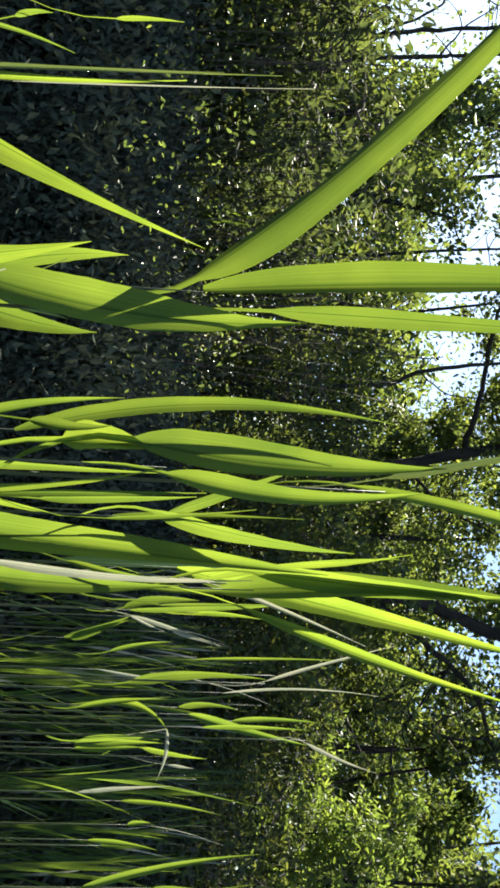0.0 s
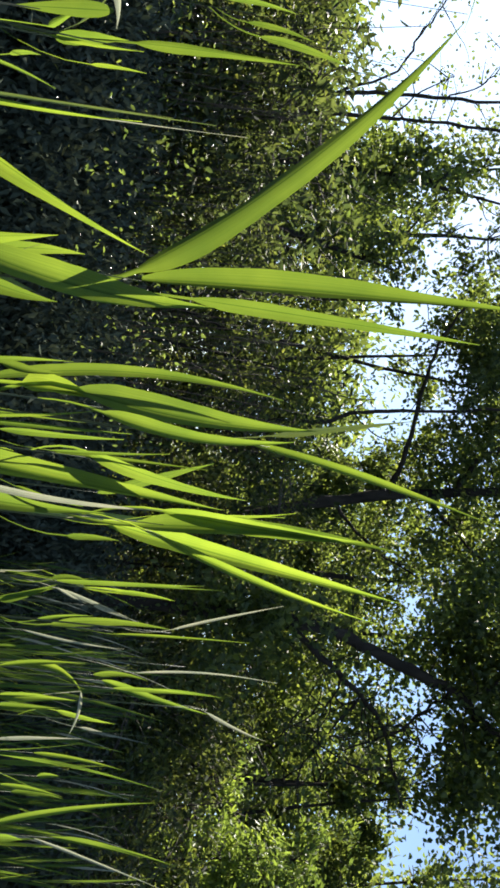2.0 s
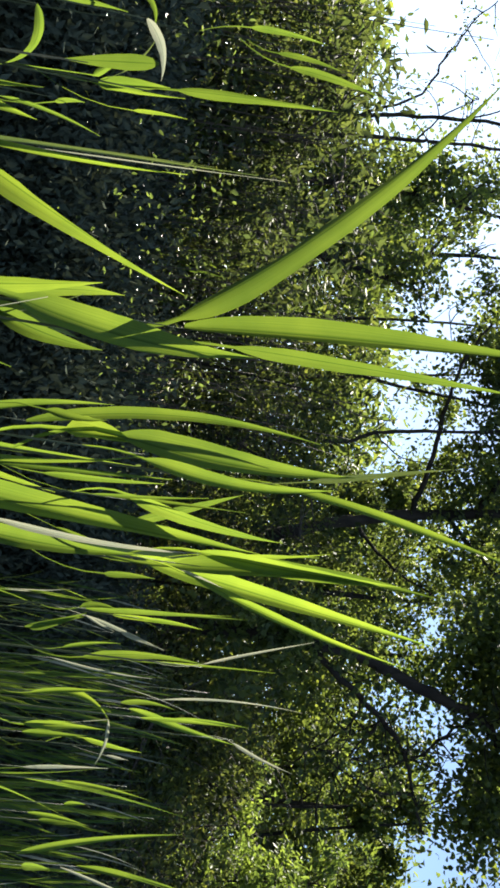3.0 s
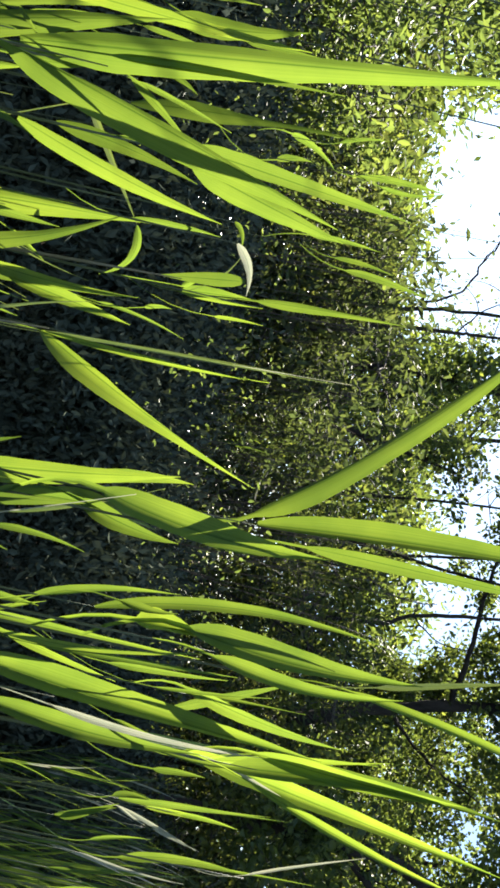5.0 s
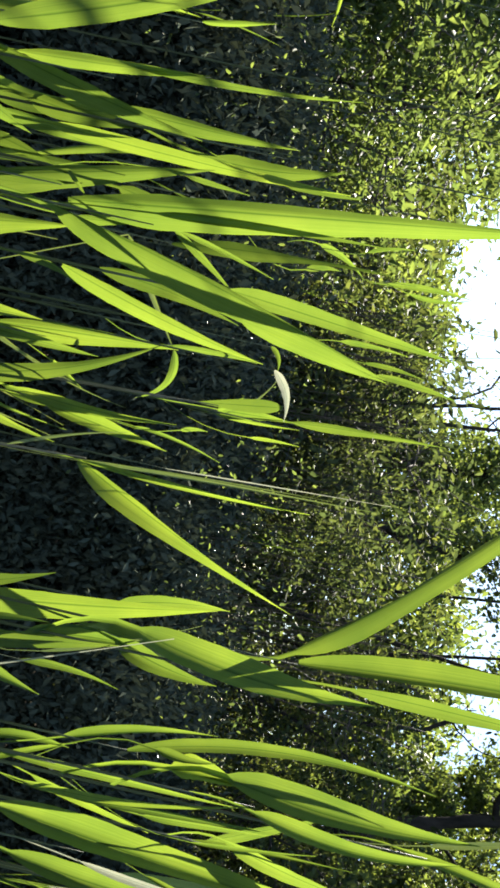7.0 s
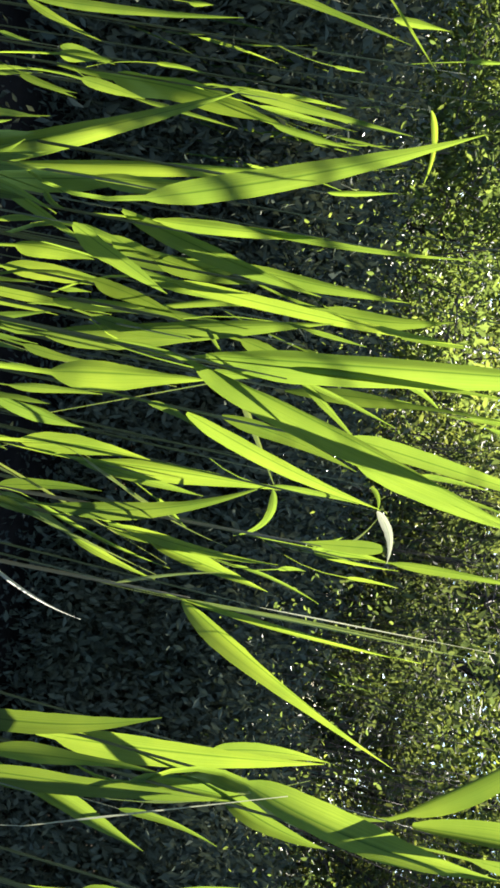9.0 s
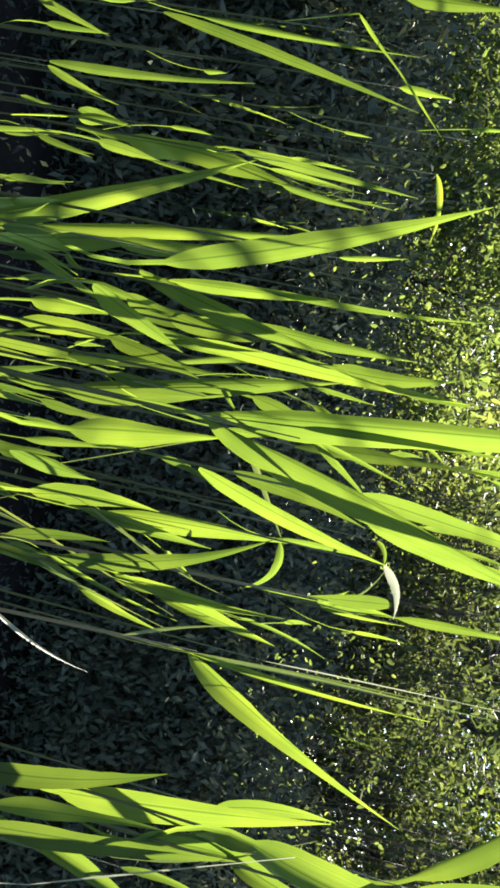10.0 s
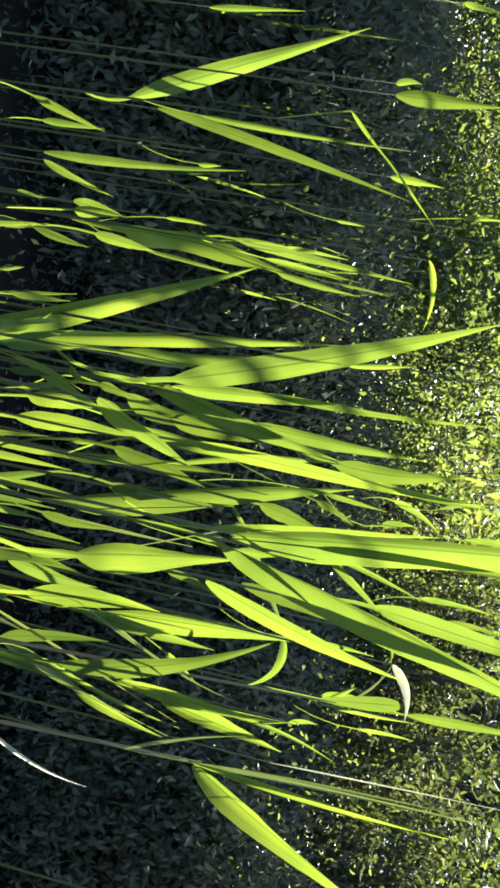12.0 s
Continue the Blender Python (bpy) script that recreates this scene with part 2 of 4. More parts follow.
# ---- ground ----
def build_ground():
    ticks = [i * 0.5 for i in range(-24, 25)]
    far = [16, 24, 40, 80, 200, 600, 2000]
    axis = [-v for v in reversed(far)] + ticks + far
    n = len(axis)
    verts = [(x, y, ground_height(x, y)) for y in axis for x in axis]
    faces = [(j * n + i, j * n + i + 1, (j + 1) * n + i + 1, (j + 1) * n + i) for j in range(n - 1) for i in range(n - 1)]
    tagged(new("ground", mesh_of("ground", verts, faces, [soil])), "dark wet soil of a reed bed", "ground", kind="structure")


build_ground()


# ---- trees and shrubs ----
def leaf_cloud(name, centres, per, spread, size, mat, seed, hang=0.25, broad=(0.36, 0.52), shaped=False, alike=0.0):
    """Many small folded pointed leaves in loose clumps. shaped: rounder leaves; alike: how far the leaves of a clump hang the same way."""
    g = np.random.default_rng(seed)
    centres = np.asarray(centres, dtype=float)
    c = np.repeat(centres, per, axis=0)
    n = len(c)
    off = g.normal(size=(n, 3)) * spread * np.array([1, 1, 0.8]) * np.where(g.random((n, 1)) < 0.2, 1.6, 0.9)
    pos = c + off
    d = g.normal(size=(n, 3)) + np.array([0, 0, -hang]) + alike * np.repeat(g.normal(size=(len(centres), 3)), per, axis=0)
    d /= np.linalg.norm(d, axis=1, keepdims=True)
    ref = g.normal(size=(n, 3)) + alike * np.repeat(g.normal(size=(len(centres), 3)), per, axis=0)
    side = np.cross(d, ref)
    side /= np.linalg.norm(side, axis=1, keepdims=True) + 1e-9
    up = np.cross(side, d)
    ln = size * g.uniform(0.6, 1.3, size=(n, 1))
    wd = ln * g.uniform(*broad, size=(n, 1))
    rows = ((0.28, 0.46), (0.66, 0.40)) if shaped else ((0.45, 0.5),)
    k = 2 + 2 * len(rows)
    v = np.empty((n, k, 3))
    v[:, 0] = pos
    v[:, k // 2] = pos + d * ln - up * wd * 0.2
    for i, (along, out) in enumerate(rows):
        for j, sign in ((1 + i, 1), (k - 1 - i, -1)):
            v[:, j] = pos + d * ln * along + sign * side * wd * out + up * wd * 0.18
    me = bpy.data.meshes.new(name)
    me.vertices.add(n * k)
    me.vertices.foreach_set("co", v.ravel())
    half = k // 2
    halves = np.array([list(range(half + 1)), [0, *range(half, k)]])
    loops = (np.arange(n)[:, None, None] * k + halves[None]).ravel()
    me.loops.add(len(loops))
    me.loops.foreach_set("vertex_index", loops.astype(np.int32))
    me.polygons.add(2 * n)
    me.polygons.foreach_set("loop_start", (np.arange(2 * n) * (half + 1)).astype(np.int32))
    me.materials.append(mat)
    me.update()
    me.validate()
    return me


def limb_path(start, way, length, wobble, r, rise=0.15, steps=7):
    p, d = Vector(start), Vector(way).normalized()
    path = [p.copy()]
    for _ in range(steps):
        d = (d + Vector((r.uniform(-1, 1), r.uniform(-1, 1), r.uniform(-1, 1))) * wobble + Vector((0, 0, rise * 0.3))).normalized()
        p = p + d * (length / steps)
        path.append(p.copy())
    return path


def taper(a, b, n):
    return [a + (b - a) * (i / (n - 1)) ** 0.8 for i in range(n)]


def woody(name, label, category, at, height, spread, stems, leaf_size, per, mat, seed, trunk_r, bare=0.25, lean=(0, 0), density=1.0, group="", clump=0.17, wobble=0.08):
    """A shrub or tree: tapered trunks, limbs and twigs, and a loose crown of leaves."""
    r = random.Random(seed)
    tree = new(name)
    tree.location = (at[0], at[1], ground_height(*at) - 0.05)
    clumps, twigs = [], []
    for k in range(stems):
        a = 2 * math.pi * (k + r.random() * 0.6) / stems
        out = spread * (0.35 if stems > 1 else 0.1)
        way = Vector((math.cos(a) * out + lean[0] * height, math.sin(a) * out + lean[1] * height, height)).normalized()
        trunk = limb_path((math.cos(a) * 0.12 * (stems > 1), math.sin(a) * 0.12 * (stems > 1), 0), way, height * r.uniform(0.75, 1.0) if stems > 1 else height, wobble, r, 0.1, 10)
        v, f = tube(trunk, taper(trunk_r * r.uniform(0.8, 1.1), trunk_r * 0.12, len(trunk)), 8)
        part("trunk", mesh_of("trunk", v, f, [bark]), tree)
        for i, p in enumerate(trunk):
            s = i / (len(trunk) - 1)
            if s < bare:
                continue
            for _ in range(3 if density >= 1 else 2):
                b = r.uniform(0, 2 * math.pi)
                length = spread * r.uniform(0.4, 1.0) * (1.15 - 0.6 * s)
                path = limb_path(p, (math.cos(b), math.sin(b), r.uniform(-0.1, 0.7)), length, 0.22, r, 0.1, 6)
                v, f = tube(path, taper(max(0.006, trunk_r * 0.28 * (1.1 - 0.7 * s)), 0.004, len(path)), 5 if stems == 1 else 4)
                if stems == 1:
                    part("limb", mesh_of("limb", v, f, [bark]), tree)
                else:
                    twigs.append((v, f))
                for j, q in enumerate(path[2:]):
                    if r.random() < (0.5 if stems > 1 else 0.3) * density:
                        clumps.append(q + Vector((r.uniform(-1, 1), r.uniform(-1, 1), r.uniform(-0.6, 0.8))) * 0.16)
                    if r.random() < (0.34 if stems > 1 else 0.2):
                        twig = limb_path(q, (r.uniform(-1, 1), r.uniform(-1, 1), r.uniform(-0.3, 0.9)), r.uniform(0.25, 0.6), 0.25, r, 0.0, 4)
                        twigs.append(tube(twig, taper(0.005, 0.0015, len(twig)), 3))
                        clumps.append(twig[-1])
    v, f = join(twigs)
    tagged(part("twig_mass", mesh_of("twig_mass", v, f, [twig_bark]), tree), kind="stuff")
    airy = [tuple(c) for c in clumps if noise.noise((c + tree.location) * 1.9) > -0.22]
    me = leaf_cloud("crown", airy, per, clump * (spread / 1.3) ** 0.5, leaf_size, mat, seed, broad=(0.3, 0.46) if stems > 1 else (0.55, 0.78), shaped=True, alike=1.0)
    part("crown", me, tree)
    return tagged(tree, label, category, group)


def through_points(points, per, r, shake):
    """A crooked smooth line through a few points."""
    pts = [Vector(p) for p in points]
    out = []
    for i in range(len(pts) - 1):
        a, b, c, d = pts[max(i - 1, 0)], pts[i], pts[i + 1], pts[min(i + 2, len(pts) - 1)]
        for u in (k / per for k in range(per)):
            q = 0.5 * (2 * b + (c - a) * u + (2 * a - 5 * b + 4 * c - d) * u * u + (3 * b - a - 3 * c + d) * u ** 3)
            out.append(q + Vector((r.uniform(-1, 1), r.uniform(-1, 1), r.uniform(-1, 1))) * shake)
    return out + [pts[-1]]


def shaped_tree(name, label, root, limbs, leafy, seed, leaf, bunches=(), group=""):
    """A tree whose trunk and limbs follow given bends: (name, points, thick, thin, share of twigs) each; bunches: (centre, spread, count)."""
    r = random.Random(seed)
    tree = new(name)
    root = Vector((*root, ground_height(*root) - 0.05))
    tree.location = root
    tips = []
    for kind, points, thick, thin, twigs in limbs:
        path = [p - root for p in through_points(points, 5, r, 0.012)]
        if kind == "trunk":
            path = [Vector((0, 0, 0))] + path
        radii = [q * r.uniform(0.88, 1.12) for q in taper(thick, thin, len(path))]
        v, f = tube(path, radii, 8)
        part(kind, mesh_of(kind, v, f, [bark]), tree)
        for q in path[2:]:
            while r.random() < twigs:
                twig = limb_path(q, (r.uniform(-1, 1), r.uniform(-1, 1), r.uniform(-0.6, 0.9)), r.uniform(0.2, 0.6), 0.3, r, 0.0, 6)
                v, f = tube(twig, taper(0.006, 0.0015, 7), 5)
                part("twig", mesh_of("twig", v, f, [bark]), tree)
                tips.extend((twig[-1], twig[4], twig[2]))
    if tips:
        tagged(part("spray", leaf_cloud("spray", [tuple(c) for c in tips], leafy, 0.07, leaf, tree_leaf, seed, broad=(0.55, 0.78), shaped=True, alike=0.8), tree), kind="stuff")
    spots = []
    for centre, spread, count in bunches:
        spots += [tuple(Vector(centre) - root + Vector((r.gauss(0, spread), r.gauss(0, spread), r.gauss(0, spread)))) for _ in range(count)]
    if spots:
        part("crown", leaf_cloud("crown", spots, 56, 0.085, leaf * 1.1, tree_leaf, seed + 1, broad=(0.55, 0.78), shaped=True, alike=0.8), tree)
    return tagged(tree, label, "tree", group)


def build_bent_trees():
    """The dark trees whose trunks and limbs stand out against the sky."""
    shaped_tree("tree", "tall dark tree leaning over the shrubs, with forked limbs", (0.80, 5.05), [
        ("trunk", [(0.85, 5.01, 1.41), (0.91, 4.89, 2.28), (0.95, 4.89, 2.72), (1.05, 4.89, 3.03), (1.20, 4.89, 3.35), (1.33, 4.89, 3.66), (1.60, 4.89, 4.00), (1.78, 4.85, 4.69)], 0.049, 0.028, 0.25),
        ("limb", [(0.93, 4.89, 2.50), (1.18, 4.87, 2.81), (1.39, 4.85, 3.05), (1.56, 4.85, 3.18), (1.83, 4.85, 3.27), (2.06, 4.85, 3.36)], 0.025, 0.008, 0.45),
        ("limb", [(1.37, 4.85, 3.04), (1.46, 4.85, 2.95), (1.66, 4.81, 2.77), (1.82, 4.81, 2.64)], 0.011, 0.004, 0.5),
        ("limb", [(1.24, 4.86, 2.89), (1.40, 4.85, 2.83), (1.58, 4.81, 2.54)], 0.010, 0.004, 0.5),
        ("limb", [(1.33, 4.89, 3.66), (1.47, 4.87, 3.43), (1.58, 4.85, 3.29), (1.70, 4.81, 2.92)], 0.013, 0.005, 0.4),
        ("limb", [(1.82, 4.85, 3.27), (1.81, 4.83, 3.13), (1.77, 4.81, 2.89)], 0.015, 0.005, 0.4),
        ("limb", [(1.41, 4.89, 3.75), (1.24, 4.85, 3.95), (1.00, 4.81, 4.04)], 0.018, 0.007, 0.5),
        ("limb", [(1.60, 4.89, 4.00), (1.98, 4.73, 4.12), (2.47, 4.65, 4.16)], 0.025, 0.008, 0.6),
    ], 3, 771, 0.045, [((0.90, 4.72, 2.2), 0.2, 34), ((1.45, 4.97, 4.16), 0.28, 90), ((1.00, 5.14, 3.95), 0.22, 50), ((1.90, 4.89, 3.79), 0.18, 26)])
    shaped_tree("tree", "dark upright tree with a side limb and open crown", (0.50, 7.1), [
        ("trunk", [(0.48, 7.10, 1.50), (0.36, 6.99, 2.56), (0.20, 6.99, 3.18), (0.07, 6.99, 3.92), (-0.01, 6.99, 4.93), (-0.07, 6.99, 6.03)], 0.064, 0.039, 0.25),
        ("limb", [(0.09, 6.99, 3.82), (-0.36, 6.99, 3.98), (-0.97, 6.99, 4.10), (-1.41, 6.96, 4.24), (-1.75, 6.93, 4.46)], 0.028, 0.012, 0.3),
        ("limb", [(0.02, 6.99, 4.46), (-0.27, 6.96, 4.64), (-0.45, 6.93, 4.88), (-0.71, 6.87, 5.33)], 0.030, 0.012, 0.4),
        # Limb added above the view, to carry leaves that shade the reeds.
        ("limb", [(-0.07, 6.99, 5.80), (-0.94, 7.10, 6.14), (-1.98, 7.22, 6.49)], 0.035, 0.014, 0.5),
        ("limb", [(0.17, 6.99, 3.30), (0.51, 6.87, 3.59), (0.80, 6.75, 4.06)], 0.021, 0.007, 0.6),
        ("limb", [(0.05, 6.99, 4.17), (0.45, 6.87, 4.52), (0.86, 6.75, 4.98)], 0.023, 0.007, 0.6),
    # The first three bunches are added out of view, shading the reed stand.
    ], 10, 772, 0.045, [((-1.75, 7.22, 6.38), 0.4, 90), ((-0.59, 7.22, 5.91), 0.4, 110), ((0.68, 7.22, 5.80), 0.4, 80), ((-0.65, 7.10, 4.81), 0.24, 46), ((-1.46, 7.22, 4.75), 0.24, 56), ((0.39, 7.10, 4.75), 0.3, 56), ((-0.13, 7.22, 4.40), 0.2, 18), ((0.57, 7.22, 3.82), 0.22, 30)])
    shaped_tree("sapling", POLE, (-0.40, 6.8), [
        ("trunk", [(-0.46, 6.80, 1.50), (-0.50, 6.74, 2.97), (-0.62, 6.74, 3.37), (-0.68, 6.74, 3.95), (-0.77, 6.74, 4.76), (-0.81, 6.74, 5.42)], 0.022, 0.012, 0.2),
        ("limb", [(-0.62, 6.74, 3.37), (-0.43, 6.72, 3.63), (-0.34, 6.69, 4.19)], 0.008, 0.004, 0.4),
    ], 5, 773, 0.036, group="saplings among the shrubs")
    shaped_tree("sapling", POLE, (-2.95, 6.1), [
        ("trunk", [(-3.02, 6.05, 1.5), (-3.08, 6.0, 2.72), (-3.14, 6.0, 3.09), (-3.17, 6.0, 3.67), (-3.22, 6.0, 4.27), (-3.25, 6.0, 5.0)], 0.024, 0.012, 0.15),
        ("limb", [(-3.1, 6.0, 2.85), (-3.33, 5.98, 3.32), (-3.64, 5.96, 3.49), (-3.96, 5.95, 3.69), (-4.2, 5.95, 3.9)], 0.014, 0.005, 0.35),
        ("limb", [(-3.18, 6.0, 3.75), (-3.34, 5.98, 4.05), (-3.54, 5.96, 4.25)], 0.009, 0.004, 0.4),
    ], 5, 774, 0.036, group="saplings among the shrubs")
    shaped_tree("sapling", POLE, (-2.8, 6.15), [
        ("trunk", [(-2.85, 6.1, 1.5), (-2.94, 6.0, 3.15), (-2.97, 6.0, 3.5), (-2.98, 6.0, 4.28), (-3.0, 6.0, 4.9)], 0.02, 0.010, 0.25),
        ("limb", [(-2.95, 6.0, 3.3), (-3.2, 5.98, 3.55), (-3.35, 5.96, 3.8)], 0.009, 0.004, 0.35),
    ], 5, 775, 0.036, group="saplings among the shrubs")


WILLOW = "leafy green willow shrub with many thin stems"
TALL = "tall leafy tree with dark trunk and open crown"
POLE = "thin bare-stemmed young tree with a few leafy twigs"


def around(az, dist):
    return (math.sin(radians(az)) * dist, math.cos(radians(az)) * dist)


def build_thicket():
    r = random.Random(11)
    # a wall of shrubs round the reed bed
    az = -84.0
    k = 0
    while az < 48:
        d = 5.8 + r.uniform(-0.7, 0.9)
        gap = -43 < az < -26
        top = 10.9 if gap else 14.0 if az <= -43 else 16.2 if az < -2 else 8.5 if 9 < az < 30 else 13.0
        h = 1.15 + d * math.tan(radians(top)) + r.uniform(-0.25, 0.1)
        # Leftmost shrubs take a brighter leaf colour, standing in for sun on them.
        tone = lit_willow_leaf if az <= -43 else olive_leaf if -26 < az < -14 else shrub_leaf
        if -78 < az < 38:
            woody("shrub", WILLOW, "shrub", around(az, d), h, 0.8 if gap else 1.1, 4, 0.070 if az < -14 else 0.054, 12 if az < -70 or az > 33 else 22 if az < -14 else 30, tone, 100 + k, 0.035, 0.05, group="shrubs behind the reeds", clump=0.11)
        az += 7.5 + r.uniform(-1.0, 1.0)
        k += 1
    # taller trees behind
    for az, d, h, sp, per, bare in ((-47, 7.6, 5.2, 0.8, 70, 0.2), (-78, 9.0, 5.6, 2.2, 70, 0.2), (-64, 9.5, 6.0, 2.2, 70, 0.2), (-53, 9.0, 4.2, 1.4, 70, 0.2), (-21.5, 8.0, 3.9, 0.9, 36, 0.25),
                                    (-17.5, 9.4, 6.2, 1.0, 26, 0.35), (-12.5, 10, 6.7, 1.4, 150, 0.62), (-8, 10.2, 6.7, 1.4, 150, 0.64), (-11, 8.6, 6.6, 0.9, 120, 0.72), (-3, 9.8, 6.2, 1.3, 150, 0.62), (1, 9.0, 4.2, 0.7, 90, 0.3)):
        woody("tree", TALL, "tree", around(az, d), h, sp, 1, 0.062, int(per * (1.9 if az < -15 else 1.6)), lit_willow_leaf if az < -40 else tree_leaf, 3000 + int(az * 7), 0.10 if az < -15 else 0.045, bare, group="trees behind the shrubs", clump=0.12)
    # broad trees with dark limbs and leaves in heavy bunches
    for az, d, h, sp, bare in ((7, 9.4, 5.2, 1.1, 0.2), (20, 8.6, 3.9, 0.9, 0.15), (30.5, 8.6, 5.6, 1.1, 0.2), (37, 8.8, 5.6, 1.5, 0.2), (24.5, 9.2, 4.0, 0.9, 0.2), (28.5, 8.0, 5.0, 0.6, 0.5), (20.5, 8.2, 5.2, 0.5, 0.6), (23.4, 8.4, 6.2, 0.7, 0.66), (27.0, 9.5, 6.8, 0.7, 0.7), (46, 9.0, 5.4, 1.8, 0.2)):
        woody("tree", TALL, "tree", around(az, d), h, sp, 1, 0.062, 200, tree_leaf, 3000 + int(az * 7), 0.04 if bare >= 0.5 else 0.10, bare, group="trees behind the shrubs", density=0.7, clump=0.14)
    # a closed dark row farther back
    for az, d, h, sp in ((-22, 12.0, 6.4, 1.1), (-19, 12.5, 7.2, 1.2), (3.5, 12.5, 6.6, 1.3), (9, 12.0, 6.5, 1.2), (21.5, 12.0, 5.0, 1.1), (30.0, 11.5, 7.0, 1.2), (36, 11.5, 7.2, 2.2), (47, 11.0, 7.2, 2.4),
                         (-57, 11.5, 6.8, 2.0), (-71, 11.5, 7.5, 2.6), (-86, 11.0, 7.5, 2.6)):
        woody("tree", TALL, "tree", around(az, d), h, sp, 1, 0.085, 110 if -30 < az < 0 else 150, tree_leaf, 9000 + int(az * 7), 0.12, 0.15, group="trees behind the shrubs", clump=0.24)
    build_bent_trees()
    woody("shrub", "yellow-green leafy shrub, its leaf colour brightened as if sunlit", "shrub", around(25.2, 6.3), 3.2, 0.45, 3, 0.05, 40, sunlit_leaf, 953, 0.03, 0.62, clump=0.085)
    for az, d, h in ((15.0, 6.3, 2.5), (19.0, 5.9, 2.0)):
        woody("shrub", WILLOW, "shrub", around(az, d), h, 0.8, 4, 0.055, 36, shrub_leaf, 930 + int(az), 0.03, 0.05, group="shrubs behind the reeds", clump=0.09)


build_thicket()


def build_far_woods():
    r = random.Random(31)
    centres = []
    for _ in range(12000):
        az = r.uniform(-98, 64)
        d = r.uniform(13.0, 18.0)
        low = -42 < az < -25
        crest = 10.9 if low else 15.6 if -14 < az < -1 else 15.0 if 11 < az < 20 else 17.5 if az > 8 else 16.5
        high = 1.05 + d * math.tan(radians(crest)) + 0.5 * noise.noise(Vector((az * 0.3, 3.0, 0.0)))
        x, y = around(az, d)
        centres.append((x, y, ground_height(x, y) + high * r.random() ** 0.65))
    tagged(new("far_woods", leaf_cloud("far_woods", centres, 18, 0.3, 0.17, tree_leaf, 78)), "distant dense green woodland edge", "woods", kind="stuff")


build_far_woods()


def bank_front(az):
    return 3.5 + 0.9 * min(1.0, max(0.0, (az + 4) / 10)) - 0.5 * min(1.0, max(0.0, (-44 - az) / 10))


def build_undergrowth():
    """A steep bank of small-leaved growth at the foot of the shrubs, and low growth on the wet soil."""
    r = random.Random(21)
    bank, shiny, leafy, low = [], [], [], []
    for _ in range(5600):
        az = r.uniform(-80, 50)
        front = bank_front(az) + 0.35 * noise.noise(Vector((az * 0.12, 0.5, 0.0)))
        depth = r.random()
        x, y = around(az, front + 1.3 * depth)
        top = 1.3 + 0.30 * depth + 0.16 * noise.noise(Vector((x * 1.3, y * 1.3, 4.0)))
        spot = (x, y, ground_height(x, y) + (top - 0.2) * r.random() ** (0.85 if depth < 0.4 else 0.35))
        bank.append(spot)
    for k in range(2600):
        az = r.uniform(-76, 46)
        x, y = around(az, bank_front(az) + r.uniform(-0.2, 0.6))
        if k % 4 == 0 and az < -53 and r.random() < 0.7:
            continue
        (shiny if k % 4 else leafy).append((x, y, ground_height(x, y) + 0.5 + 1.2 * r.random() ** 0.4))
    for _ in range(1500):
        d = math.sqrt(r.uniform(0.6 ** 2, 4.0 ** 2))
        x, y = around(r.uniform(-120, 80), d)
        low.append((x, y, ground_height(x, y) + r.uniform(0.0, 0.12)))
    tagged(new("undergrowth", leaf_cloud("undergrowth", bank, 50, 0.14, 0.052, hazed_herb, 77, hang=-1.2, broad=(0.30, 0.52))), "dense dark shaded leafy growth at the foot of the shrubs", "undergrowth", kind="stuff")
    tagged(new("bramble", leaf_cloud("bramble", leafy, 5, 0.10, 0.026, lit_willow_leaf, 76, broad=(0.4, 0.6), shaped=True, alike=0.8)), "sparse green bramble leaves over the dark undergrowth", "undergrowth", kind="stuff")
    tagged(new("ivy", leaf_cloud("ivy", shiny, 3, 0.12, 0.014, shiny_leaf, 79)), "small shiny leaves scattered over the dark undergrowth", "undergrowth", kind="stuff")
    tagged(new("ground_cover", leaf_cloud("ground_cover", low, 14, 0.12, 0.03, herb_leaf, 78)), "low dark herbs on wet soil", "undergrowth", kind="stuff")


build_undergrowth()


# ---- reeds beside the camera ----
plant = reed_stem((-0.252, 0.527), 1.240, UPRIGHT, 0.0030, stem_olive)
blade(plant, (-0.247, 0.527, 1.234), (-0.229, 0.619, 1.301), (-0.171, 0.704, 1.460), 0.0255, 1.22)
blade(plant, (-0.251, 0.540, 1.232), (-0.232, 0.518, 1.347), (-0.216, 0.479, 1.446), 0.0062, 0.00)
blade(plant, (-0.252, 0.541, 1.233), (-0.253, 0.548, 1.366), (-0.245, 0.532, 1.509), 0.0039, 0.44, dull_leaf)
blade(plant, (-0.256, 0.557, 1.234), (-0.260, 0.564, 1.366), (-0.256, 0.554, 1.471), 0.0037, -0.05, dull_leaf)
plant = reed_stem((-0.261, 0.359), 1.103)
blade(plant, (-0.200, 0.370, 1.103), (-0.203, 0.457, 1.121), (-0.214, 0.540, 1.144), 0.0031, 0.35, dry_leaf)
plant = reed_stem((-0.302, 0.476), 1.179)
blade(plant, (-0.237, 0.487, 1.179), (-0.255, 0.491, 1.223), (-0.268, 0.493, 1.277), 0.0035, 0.83, dull_leaf)
plant = reed_stem((-0.120, 0.384), 1.194)
blade(plant, (-0.073, 0.395, 1.149), (-0.081, 0.410, 1.204), (-0.086, 0.421, 1.266), 0.0273, -1.01, flat=True)
blade(plant, (-0.034, 0.390, 1.194), (-0.060, 0.404, 1.271), (-0.087, 0.406, 1.357), 0.0013, 0.07, dry_leaf)
